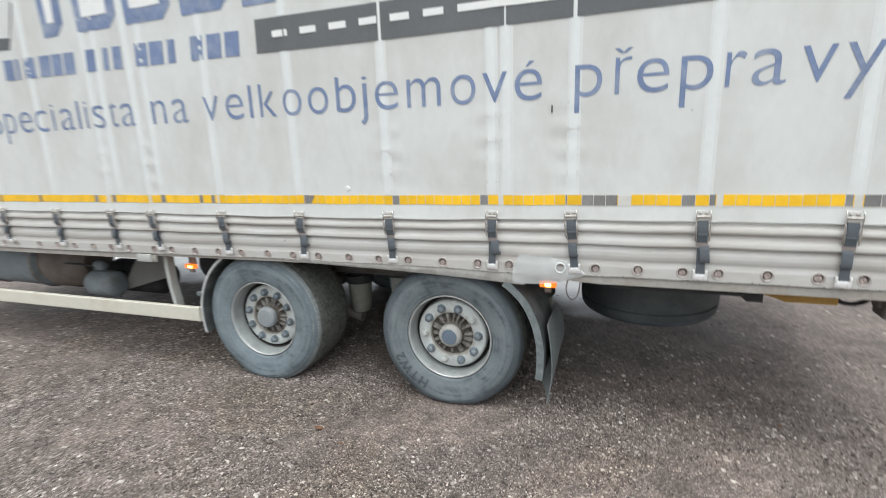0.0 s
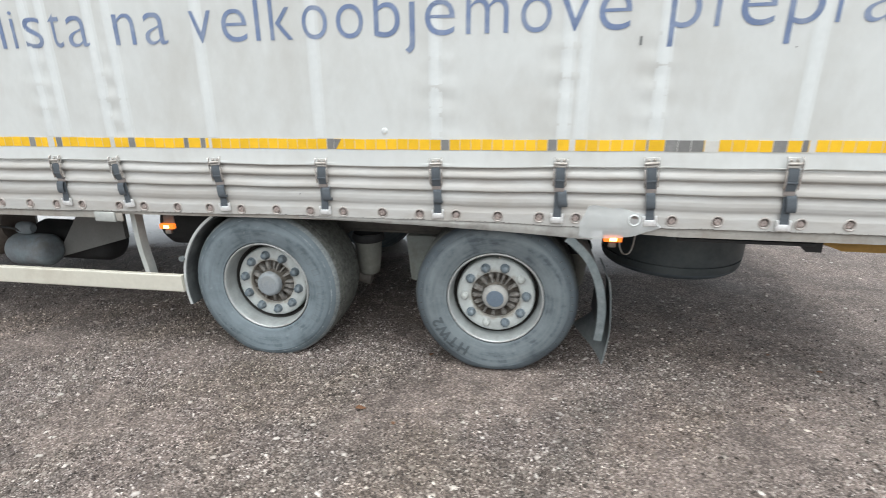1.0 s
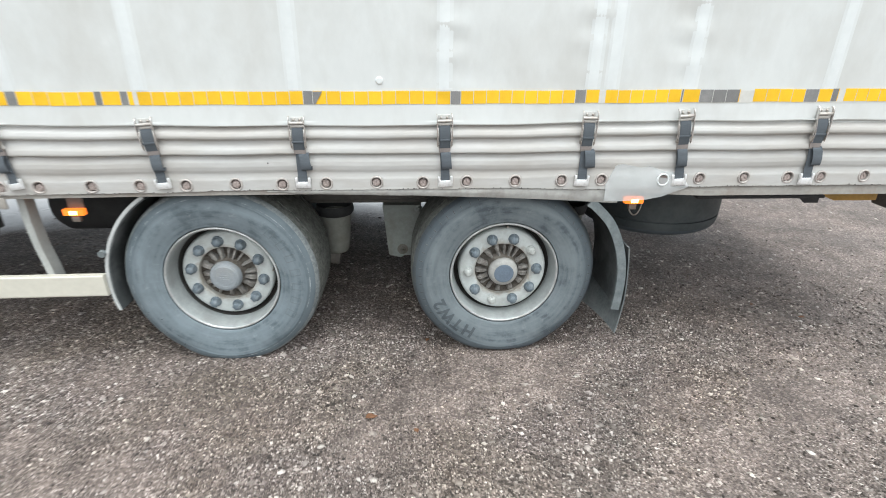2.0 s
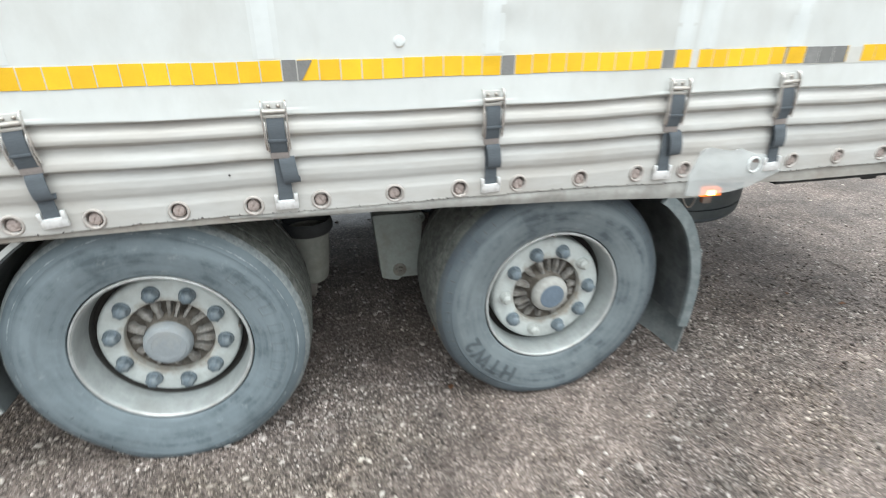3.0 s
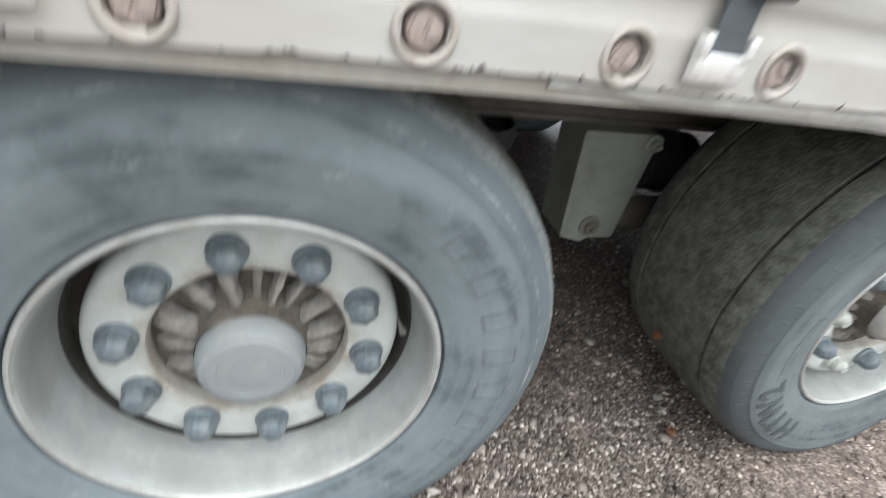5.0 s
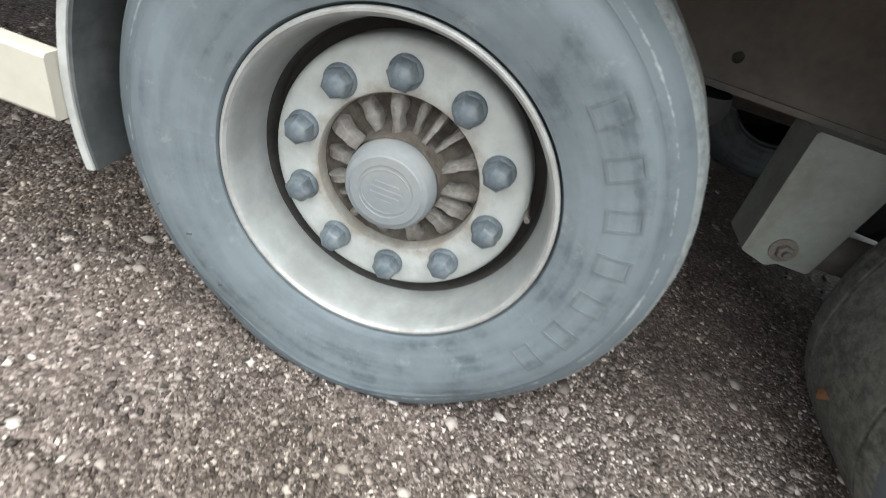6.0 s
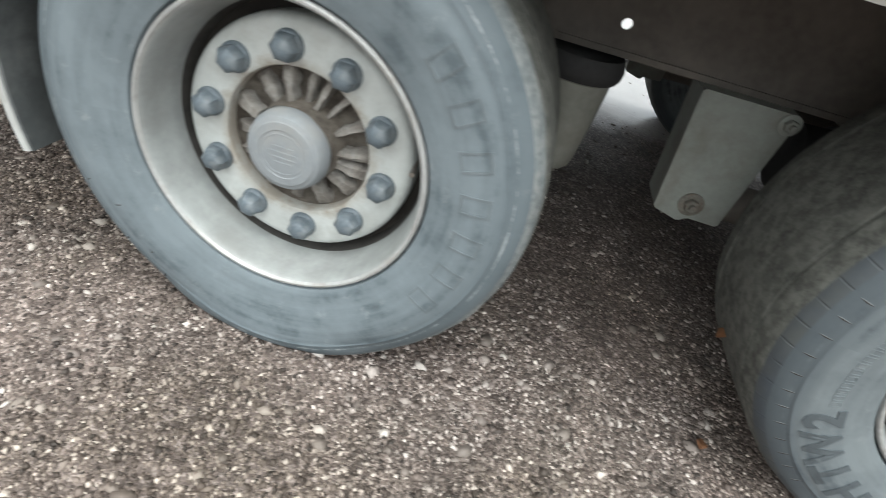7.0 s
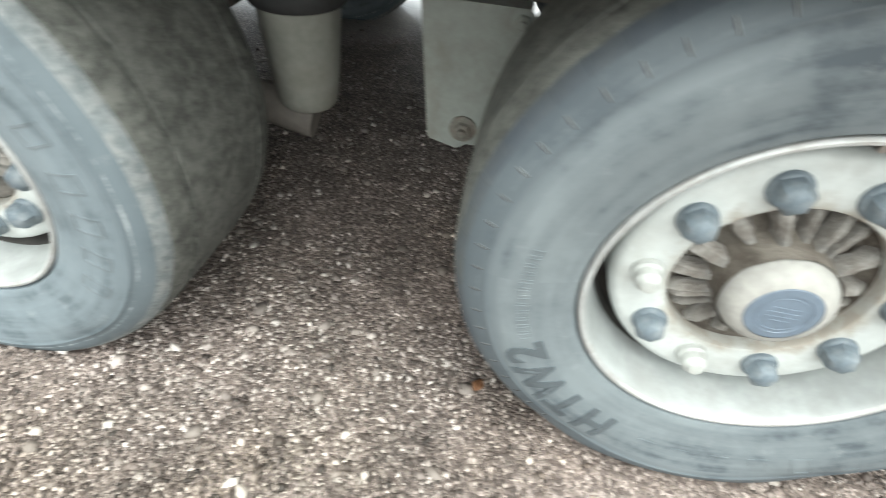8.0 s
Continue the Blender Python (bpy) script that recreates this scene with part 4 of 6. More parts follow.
# the drooping edge flap under the hem, and the torn end of it under clear film
def drooping_flap(x0, x1, n, tops, lows, off, mat, name, label):
    bm = bmesh.new()
    front, back = [], []
    for i in range(n + 1):
        x = x0 + (x1 - x0) * i / n
        hi, lo = np.interp(x, *tops) + rise(x), np.interp(x, *lows) + rise(x) + 0.002 * noise.noise((x * 14, 3.0, 0.0))
        col_f, col_b = [], []
        for k in range(9):
            z = lo + (hi - lo) * k / 8
            out = off + 0.004 * math.sin(math.pi * min(1, (1 - k / 8))) + 0.003 * noise.noise((x * 11, z * 30, 1.0))
            y = curtain_y(x, max(z, 0.86 + rise(x)))
            col_f.append(bm.verts.new((x, y - out, z)))
            col_b.append(bm.verts.new((x, y - out + 0.003, z)))
        front.append(col_f)
        back.append(col_b)
    for i in range(n):
        for k in range(8):
            bm.faces.new((front[i][k], front[i + 1][k], front[i + 1][k + 1], front[i][k + 1]))
            bm.faces.new((back[i][k], back[i][k + 1], back[i + 1][k + 1], back[i + 1][k]))
        for k in (0, 8):
            bm.faces.new((front[i][k], front[i + 1][k], back[i + 1][k], back[i][k]))
    for i in (0, n):
        for k in range(8):
            bm.faces.new((front[i][k], front[i][k + 1], back[i][k + 1], back[i][k]))
    return part(name, bm, mat, curtain, label, angle=60)


drooping_flap(0.27, 1.78, 74, ((0.27, 0.5, 1.78), (0.856, 0.862, 0.856)), ((0.27, 0.42, 0.8, 1.0, 1.35, 1.6, 1.72, 1.78), (0.8475, 0.838, 0.828, 0.823, 0.807, 0.793, 0.784, 0.784)), -0.006, FLAPEDGE,
              "edge_flap", "dusty grey edge flap drooping below the hem")
drooping_flap(1.715, 2.085, 34, ((1.715, 1.75, 1.78, 1.86, 1.90, 1.96, 2.03, 2.085), (0.870, 0.952, 0.958, 0.942, 0.948, 0.925, 0.918, 0.862)), ((1.7, 1.78, 1.9, 1.97, 2.02, 2.09), (0.796, 0.794, 0.800, 0.812, 0.832, 0.852)), 0.005, FILM,
              "repair_film", "glossy clear repair film taped over the torn hem")

def hem_nicks():
    """Dark frayed nicks along the hem, too small to tell apart."""
    rng = random.Random(21)
    bm = bmesh.new()
    for _ in range(420):
        x = rng.choice(EYELETS) + rng.gauss(0, 0.06)
        if not X0 + 0.1 < x < X1 - 0.1 or 1.70 < x < 2.05:
            continue
        z = hem_z(x) + 0.001
        w, h = rng.uniform(0.001, 0.0045), 0.001 + 0.0045 * rng.random() ** 3
        y = curtain_y(x, z + 0.01) - 0.0012
        tip = x + rng.uniform(-0.004, 0.004)
        a = [bm.verts.new(q) for q in ((x - w, y, z), (x + w, y, z), (tip, y, z + h))]
        b = [bm.verts.new((v.co.x, v.co.y + 0.003, v.co.z)) for v in a]
        bm.faces.new(a)
        bm.faces.new(b[::-1])
        for k in range(3):
            bm.faces.new((a[k], a[(k + 1) % 3], b[(k + 1) % 3], b[k]))
    tagged(part("hem_wear", bm, HOLE, curtain, "dark frayed nicks along the hem", smooth=False), kind="stuff")


# a round patch and a scratch
def disc_on_curtain(name, x, z, r, mat, label):
    bm = bmesh.new()
    lathe(bm, ((-0.006, 0.0), (-0.005, r * 0.7), (0.0, r)), 16)
    ob = part(name, bm, mat, curtain, label)
    ob.location = (x, curtain_y(x, z), z)


disc_on_curtain("round_patch", 0.757, 1.302, 0.016, STRIP, "small round white patch")
part("scratch", surface_patch(1.902, 1.910, 1.660, 1.695, 2, 6, 0.0025), ROADGREY, curtain, "short dark scratch in the curtain")
disc_on_curtain("speck", 0.290, 0.977, 0.0026, HOLE, "tiny dark hole")
disc_on_curtain("speck", 2.52, 1.66, 0.0022, HOLE, "tiny dark hole")


# ---- eyelets along the hem ----
def eyelet_meshes():
    bm = bmesh.new()
    lathe(bm, ((0.0035, 0.0282), (-0.0008, 0.0278), (-0.0024, 0.0266), (-0.0029, 0.0248), (-0.0030, 0.0228), (-0.0008, 0.0212), (0.004, 0.0203), (0.0135, 0.0200)), 28)
    ring = mesh_of(bm, "eyelet", angle=60)
    bm = bmesh.new()
    lathe(bm, ((0.0130, 0.0), (0.0130, 0.0204)), 20)
    back = mesh_of(bm, "recess")
    bm = bmesh.new()
    lathe(bm, ((0.0135, 0.0165), (0.0040, 0.0160), (0.0022, 0.0148), (0.0018, 0.0)), 20)
    for s in (-1, 1):
        box(bm, s * 0.0070 - 0.0056, s * 0.0070 + 0.0056, -0.0008, 0.006, -0.0090 + 0.002 * s, 0.0085, 0.0024)
    box(bm, -0.010, 0.011, 0.0002, 0.006, -0.0140, -0.0100, 0.0015)
    for v in bm.verts:
        v.co += 0.0012 * noise.noise_vector(v.co * 130)
    turn = mesh_of(bm, "turn_button", angle=40)
    return ring, back, turn


RING, RECESS, BUTTON = eyelet_meshes()
WHITE_RING = RING.copy()
rng_eye = random.Random(17)
hem_nicks()
for x in EYELETS:
    z = eyelet_z(x)
    y = curtain_y(x, z)
    filmed = x == FILMED
    ob = part("eyelet", WHITE_RING, STRIP, curtain) if filmed else part("eyelet", RING, EYELET, curtain)
    ob.location = (x, y - (0.008 if filmed else 0.001), z)
    ob.rotation_euler = (radians(rng_eye.uniform(-5, 5)), 0, radians(rng_eye.uniform(-5, 5)))
    ob = part("eyelet_recess", RECESS, RUSTHOLE, curtain)
    ob.location = (x, y - (0.020 if filmed else 0.001), z)
    if not filmed:
        ob = part("turn_button", BUTTON, TURN, curtain, "rusty turn button in the eyelet")
        ob.location = (x + rng_eye.uniform(-0.002, 0.002), y + rng_eye.choice((-0.001, 0.001, 0.004)), z + rng_eye.uniform(-0.004, 0.0))
        ob.rotation_euler = (0, radians(rng_eye.uniform(-35, 35)), 0)


# ---- tension straps with over-centre buckles ----
def strap_meshes():
    out = {}
    for s, side in ((-1, "left"), (1, "right")):
        # an upright side plate with a rolled front edge, and the spring wire inside it
        bm = bmesh.new()
        rail = smooth_line([(s * 0.0300, -0.014, 0.030), (s * 0.0305, -0.024, 0.018), (s * 0.0305, -0.026, -0.02), (s * 0.0300, -0.024, -0.07), (s * 0.0295, -0.018, -0.104)], 14)
        tube(bm, rail, 0.0021, 8)
        rows = [[bm.verts.new((x + e, y + d, z)) for e, d in ((-0.0008, 0.0), (-0.0008, 0.013), (0.0008, 0.013), (0.0008, 0.0))] for x, y, z in rail]
        for p, q in zip(rows, rows[1:]):
            for k in range(4):
                bm.faces.new((p[k], p[(k + 1) % 4], q[(k + 1) % 4], q[k]))
        bm.faces.new(rows[0])
        bm.faces.new(rows[-1][::-1])
        out["rail_" + side] = mesh_of(bm, "side_rail")
        bm = bmesh.new()
        tube(bm, smooth_line([(s * 0.0262, -0.016, -0.024), (s * 0.0262, -0.023, -0.034), (s * 0.0258, -0.027, -0.070), (s * 0.0255, -0.022, -0.108)], 10), 0.0017, 7)
        out["wire_" + side] = mesh_of(bm, "spring_wire")
    bm = bmesh.new()
    tube(bm, [(-0.030, -0.017, 0.002), (0.030, -0.017, 0.002)], 0.0062, 12)
    box(bm, -0.0285, 0.0285, -0.018, -0.008, -0.0165, -0.0065, 0.003)
    out["buckle"] = mesh_of(bm, "buckle")
    bm = bmesh.new()
    box(bm, -0.025, 0.025, -0.006, 0.003, -0.012, 0.026, 0.004)
    out["plate"] = mesh_of(bm, "anchor_plate")
    bm = bmesh.new()
    for s in (-1, 1):
        m = pose(s * 0.012, -0.007, 0.015)
        vs = bmesh.ops.create_icosphere(bm, subdivisions=2, radius=0.0055, matrix=m)
    out["rivets"] = mesh_of(bm, "rivet_pair")
    bm = bmesh.new()
    line = smooth_line([(-0.012, -0.012), (-0.02, -0.035), (-0.021, -0.06), (-0.019, -0.085), (-0.012, -0.112)], 12)
    webbing(bm, line, 0.0215, 0.0025)
    box(bm, -0.025, 0.025, -0.0255, -0.018, -0.082, -0.073, 0.002)
    out["web_upper"] = mesh_of(bm, "webbing")
    bm = bmesh.new()
    for k in range(0, len(line) - 1):
        (ya, za), (yb, zb) = line[k][:2], line[k + 1][:2]
        zm, zn = za + (zb - za) * 0.15, za + (zb - za) * 0.8
        ym, yn = ya + (yb - ya) * 0.15, ya + (yb - ya) * 0.8
        box(bm, -0.0006, 0.0006, min(ym, yn) - 0.0005, max(ym, yn) + 0.0006, zn, zm)
    out["stitch"] = mesh_of(bm, "stitching", smooth=False)
    bm = bmesh.new()
    box(bm, -0.024, 0.024, -0.013, -0.004, -0.132, -0.100, 0.003)
    out["lever"] = mesh_of(bm, "lever_plate")
    bm = bmesh.new()
    line = smooth_line([(-0.004, -0.128), (-0.017, -0.14), (-0.024, -0.17), (-0.022, -0.197), (-0.012, -0.203), (-0.007, -0.19)], 16)
    webbing(bm, line, 0.0205, 0.0022, 0.006)
    out["web_loop"] = mesh_of(bm, "strap_tail")
    bm = bmesh.new()
    line = smooth_line([(-0.003, -0.12), (-0.007, -0.17), (-0.008, -0.22), (-0.010, -0.262)], 8)
    webbing(bm, line, 0.0185, 0.0022)
    out["web_lower"] = mesh_of(bm, "lower_webbing")
    bm = bmesh.new()
    box(bm, -0.031, 0.031, -0.014, -0.004, -0.286, -0.256, 0.003)
    for s in (-1, 1):
        box(bm, s * 0.026 - 0.005, s * 0.026 + 0.005, -0.016, -0.004, -0.262, -0.238, 0.002)
    out["hook"] = mesh_of(bm, "hook")
    return out


def webbing(bm, line, half, thick, skew=0.0):
    """A flat strap whose side view is a line of (y, z) points."""
    n = len(line)
    loops = []
    for i, (y, z) in enumerate(line):
        ya, za = line[max(i - 1, 0)]
        yb, zb = line[min(i + 1, n - 1)]
        ny, nz = Vector((zb - za, -(yb - ya))).normalized()
        k = skew * i / n
        loops.append([bm.verts.new((-half + k, y, z)), bm.verts.new((half + k, y, z)),
                      bm.verts.new((half + k, y + ny * thick, z + nz * thick)), bm.verts.new((-half + k, y + ny * thick, z + nz * thick))])
    for a, b in zip(loops, loops[1:]):
        for k in range(4):
            bm.faces.new((a[k], a[(k + 1) % 4], b[(k + 1) % 4], b[k]))
    bm.faces.new(loops[0])
    bm.faces.new(loops[-1][::-1])


def build_straps():
    ms = strap_meshes()
    rng = random.Random(5)
    for xt, xb in STRAPS:
        zt = float(np.interp(xt, [-3.5, -2.3, -0.75, 0.42, 1.0, 1.6, 2.0, 2.6, 3.2], [1.108, 1.118, 1.127, 1.139, 1.150, 1.163, 1.172, 1.183, 1.190]))
        zh = 0.887 + 0.5 * rise(xb)
        root = part("tension_strap", ms["web_upper"], WEB, trailer, "dark grey webbing strap with steel over-centre buckle and alloy hook")
        lean = math.atan2(xt - xb, 0.26)
        root.matrix_basis = pose(xt, curtain_y(xt, zt + 0.04) - 0.003, zt, rng.uniform(-1, 1), math.degrees(lean) + rng.uniform(-0.8, 0.8), rng.uniform(-4, 4)) @ Matrix.Diagonal((1, 1, (zt - zh) / 0.270, 1))
        buckle = part("buckle", ms["buckle"], STEELPALE, root, "worn pale steel over-centre buckle")
        for side in ("left", "right"):
            part("side_rail", ms["rail_" + side], CHROME, buckle, "chromed side rail")
            part("spring_wire", ms["wire_" + side], CHROME, buckle)
        part("anchor_plate", ms["plate"], SKIRT, root, "dull grey anchor plate under the buckle")
        part("rivet_pair", ms["rivets"], STEEL, root)
        part("sleeve", ms["lever"], CLOTH, root, "dusty pinkish grey sleeve on the webbing")
        part("stitching", ms["stitch"], STITCH, root)
        tail = part("strap_tail", ms["web_loop"], WEB, root, "folded loose strap tail")
        side = 1 if xt in (0.425, 1.608, 2.60) else rng.choice((-1, 0, 0))
        tail.rotation_euler = (0, radians(rng.uniform(-2, 2) - 2.5 * side), 0)
        tail.location.x = 0.006 * side
        part("lower_webbing", ms["web_lower"], WEB, root)
        part("hook", ms["hook"], ALLOY, root, "bright alloy hook on the hem")


build_straps()


# ---- wheels ----
HUB_Z, AXLES = 0.411, (-0.003, 1.315)
TYRE = [(0.085, 0.250), (0.078, 0.2595), (0.066, 0.2635), (0.056, 0.2655), (0.0545, 0.269), (0.048, 0.288), (0.0475, 0.292), (0.040, 0.318), (0.0365, 0.336),
        (0.035, 0.354), (0.0365, 0.372), (0.0382, 0.3810), (0.0402, 0.3885), (0.0396, 0.3905), (0.0402, 0.3925), (0.0420, 0.3940), (0.0445, 0.400), (0.0495, 0.412), (0.0585, 0.4245), (0.0690, 0.4335), (0.0810, 0.4395),
        (0.105, 0.4445), (0.129, 0.4465), (0.1305, 0.436), (0.1385, 0.436), (0.140, 0.4470), (0.192, 0.4482), (0.206, 0.4484)]


def tyre_mesh(flat):
    half = [(y, r) for y, r in TYRE]
    prof = half + [(0.505 - y, r) for y, r in reversed(half)]
    mats = []
    for (ya, ra), (yb, rb) in zip(prof, prof[1:]):
        r = (ra + rb) / 2
        edge = min(ya, yb, 0.505 - ya, 0.505 - yb)
        mats.append(1 if 0.422 < r and edge < 0.078 else (2 if r > 0.425 else 0))
    bm = bmesh.new()
    lathe(bm, prof, 144, mats)
    for v in bm.verts:
        r = math.hypot(v.co.x, v.co.z)
        if r > 0.43:
            a = math.atan2(v.co.z, v.co.x)
            k = 1 + 0.004 * noise.noise((a * 9, v.co.y * 8, 2.0)) + 0.003 * noise.noise((a * 31, v.co.y * 30, 2.0))
            v.co.x *= k
            v.co.z *= k
        if flat and v.co.z < -0.33:
            low = (-0.33 - v.co.z) / 0.1
            v.co.y += (0.2525 - v.co.y) * -0.10 * min(1, low) * math.sin(min(1, low) * math.pi * 0.75)
            v.co.z = max(v.co.z, -HUB_Z - 0.002 + 0.06 * (v.co.z + HUB_Z))
    return mesh_of(bm, "tyre", angle=32)


def wheel_meshes():
    out = {"tyre": tyre_mesh(True), "spare_tyre": tyre_mesh(False)}
    bm = bmesh.new()
    barrel = [(p[0], p[1]) for p in smooth_line([(0.0575, 0.2532), (0.064, 0.2485), (0.078, 0.2455), (0.105, 0.2430), (0.145, 0.2375), (0.190, 0.2320), (0.235, 0.2285)], 26)]
    lathe(bm, [(0.095, 0.2480), (0.083, 0.2510), (0.071, 0.2575), (0.062, 0.2600), (0.0575, 0.2575)] + barrel, 112)
    # the disc's shade, painted as a dark band on the inner half of the barrel
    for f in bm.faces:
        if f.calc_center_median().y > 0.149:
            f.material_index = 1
    out["rim"] = mesh_of(bm, "rim", angle=50)
    bm = bmesh.new()
    lathe(bm, ((0.072, 0.2582), (0.063, 0.2610), (0.0575, 0.2602), (0.0550, 0.2575), (0.0552, 0.2540), (0.0600, 0.2505)), 112)
    out["lip"] = mesh_of(bm, "rim_lip", angle=40)
    bm = bmesh.new()
    lathe(bm, ((0.215, 0.2150), (0.162, 0.2148), (0.150, 0.2138), (0.1420, 0.2105), (0.1372, 0.2045), (0.1355, 0.1960), (0.1350, 0.1400), (0.1365, 0.1360), (0.142, 0.1335), (0.160, 0.1330)), 96)
    out["disc"] = mesh_of(bm, "wheel", angle=40)
    # plate added behind the disc so that the gap looks shaded
    bm = bmesh.new()
    lathe(bm, ((0.186, 0.2335), (0.186, 0.2000), (0.230, 0.1990), (0.230, 0.0)), 64)
    out["gap_plate"] = mesh_of(bm, "brake_drum")
    # hub with radial ribs
    bm = bmesh.new()
    lathe(bm, ((0.158, 0.1345), (0.171, 0.131), (0.184, 0.114), (0.186, 0.092), (0.174, 0.080), (0.140, 0.0755), (0.112, 0.0750)), 60)
    for v in bm.verts:
        v.co += 0.0022 * noise.noise_vector(v.co * 42)
    out["hub"] = mesh_of(bm, "hub", angle=60)
    for v in range(4):
        bm = bmesh.new()
        rings = []
        for i in range(9):
            x = 0.068 + 0.069 * i / 8
            w = 0.0050 + 0.0052 * i / 8 + 0.0012 * math.sin(i * 1.7 + v * 2)
            y = float(np.interp(x, (0.068, 0.082, 0.108, 0.126, 0.137), (0.138, 0.143 + 0.003 * (v % 2), 0.150, 0.157, 0.170)))
            rings.append([bm.verts.new((x, y + d, k * w)) for k, d in ((-1.15, 0.030), (-1.0, 0.006), (-0.72, 0.001), (0.0, 0.002 * (v - 1)), (0.72, 0.001), (1.0, 0.006), (1.15, 0.030))])
        for p, q in zip(rings, rings[1:]):
            for k in range(6):
                bm.faces.new((p[k], p[k + 1], q[k + 1], q[k]))
        for p in bm.verts:
            p.co += 0.0026 * noise.noise_vector(p.co * 60 + Vector((v * 9.0, 0, 0))) + 0.0014 * noise.noise_vector(p.co * 200 + Vector((0, v * 7.0, 0)))
        out["rib%d" % v] = mesh_of(bm, "hub_rib", angle=60)
    bm = bmesh.new()
    lathe(bm, ((0.150, 0.074), (0.112, 0.0735), (0.098, 0.0700), (0.091, 0.0655), (0.0885, 0.0585)), 48)
    out["cap_side"] = mesh_of(bm, "hub_cap")
    bm = bmesh.new()
    lathe(bm, ((0.150, 0.074), (0.106, 0.0735), (0.088, 0.0705), (0.076, 0.0640), (0.070, 0.0555), (0.0685, 0.0475)), 48)
    out["cap_cone"] = mesh_of(bm, "hub_cap", angle=60)
    bm = bmesh.new()
    lathe(bm, ((0.0884, 0.0590), (0.0868, 0.0570), (0.0864, 0.0440), (0.0874, 0.0430), (0.0874, 0.0)), 48)
    out["cap_face"] = mesh_of(bm, "cap_face", angle=20)
    bm = bmesh.new()
    lathe(bm, ((0.0872, 0.0410), (0.0867, 0.0405), (0.0867, 0.0390), (0.0880, 0.0382)), 40)
    for z, w in ((0.014, 0.020), (0.003, 0.026), (-0.008, 0.024), (-0.018, 0.015)):
        box(bm, -w, w, 0.0869, 0.090, z - 0.0022, z + 0.0022, 0.0004, 1)
    for v in bm.verts:
        v.co.z *= 0.92
    out["cap_relief"] = mesh_of(bm, "cap_relief")
    # hexagonal nut cover on a skirt
    bm = bmesh.new()
    lathe(bm, ((0.0, 0.0262), (-0.005, 0.0260), (-0.0085, 0.0240), (-0.0095, 0.0215)), 24)
    lathe(bm, ((-0.006, 0.0243), (-0.022, 0.0232), (-0.0285, 0.0208), (-0.0335, 0.0160), (-0.0365, 0.0095), (-0.0378, 0.0)), 6)
    out["nut"] = mesh_of(bm, "nut_cover", angle=42)
    bm = bmesh.new()
    lathe(bm, ((0.0, 0.023), (-0.010, 0.0225), (-0.013, 0.019), (-0.026, 0.0185), (-0.030, 0.014), (-0.036, 0.011), (-0.038, 0.0)), 20)
    out["bare_nut"] = mesh_of(bm, "wheel_nut")
    bm = bmesh.new()
    tube(bm, smooth_line([(0.213, 0.200, 0.006), (0.215, 0.150, 0.006), (0.217, 0.132, 0.004)], 8), 0.0036, 8)
    tube(bm, [(0.217, 0.133, 0.004), (0.2175, 0.122, 0.003)], 0.0050, 8)
    out["valve"] = mesh_of(bm, "valve")
    return out


WM = wheel_meshes()


def sidewall_y(r):
    return float(np.interp(r, [p[1] for p in TYRE[:17]], [p[0] for p in TYRE[:17]]))


def raised_letters(wheel, text, r, start, step, size, label):
    """Raised characters round the sidewall, read from outside; start and step in degrees."""
    for i, ch in enumerate(text):
        a = radians(start + step * i)
        bm = bmesh.new()
        if ch == "|":
            # one letter of a brand name, as a plain embossed frame
            for sx in (-0.28, 0.28):
                box(bm, size * (sx - 0.04), size * (sx + 0.04), -0.001, 0.001, -size * 0.46, size * 0.46)
            for sz in (-0.42, 0.42):
                box(bm, -size * 0.24, size * 0.24, -0.001, 0.001, size * (sz - 0.04), size * (sz + 0.04))
        else:
            cu = bpy.data.curves.new("mark", "FONT")
            cu.body, cu.size, cu.extrude, cu.offset, cu.resolution_u = ch, size * 1.36, 0.001, 0.0030, 3
            tmp = new("mark", cu)
            bpy.context.view_layer.update()
            me = bpy.data.meshes.new_from_object(tmp.evaluated_get(bpy.context.evaluated_depsgraph_get()))
            bpy.data.objects.remove(tmp)
            bpy.data.curves.remove(cu)
            bm.from_mesh(me)
            bpy.data.meshes.remove(me)
            lo, hi = min(v.co.x for v in bm.verts), max(v.co.x for v in bm.verts)
            for v in bm.verts:
                v.co = (v.co.x - (lo + hi) / 2, -v.co.z, v.co.y - size * 0.5)
        bmesh.ops.subdivide_edges(bm, edges=[e for e in bm.edges if e.calc_length() > 0.012], cuts=2)
        # feet towards the axle where the text runs clockwise
        out, along = Vector((math.cos(a), 0, math.sin(a))), Vector((math.sin(a), 0, -math.cos(a)))
        if step > 0:
            out, along = -out, -along
        mid = Vector((r * math.cos(a), 0, r * math.sin(a)))
        for v in bm.verts:
            p = mid + along * v.co.x + out * v.co.z
            v.co = (p.x, sidewall_y(p.length) + ((-0.0010 if ch == "|" else -0.0018) if v.co.y < 0 else 0.002), p.z)
        bmesh.ops.recalc_face_normals(bm, faces=bm.faces)
        part("raised_block" if ch == "|" else "raised_letter", bm, (SIDEWALLDARK if ch == "|" else LETTERS) if wheel.location.x > 0.5 else FRAMES, wheel, label, smooth=False)


def dressed(mesh, mats, dy=0.0):
    """The mesh with other materials, moved in along the axle."""
    me = mesh.copy()
    for m in mats:
        me.materials.append(m)
    if dy:
        me.transform(Matrix.Translation((0, dy, 0)))
    return me


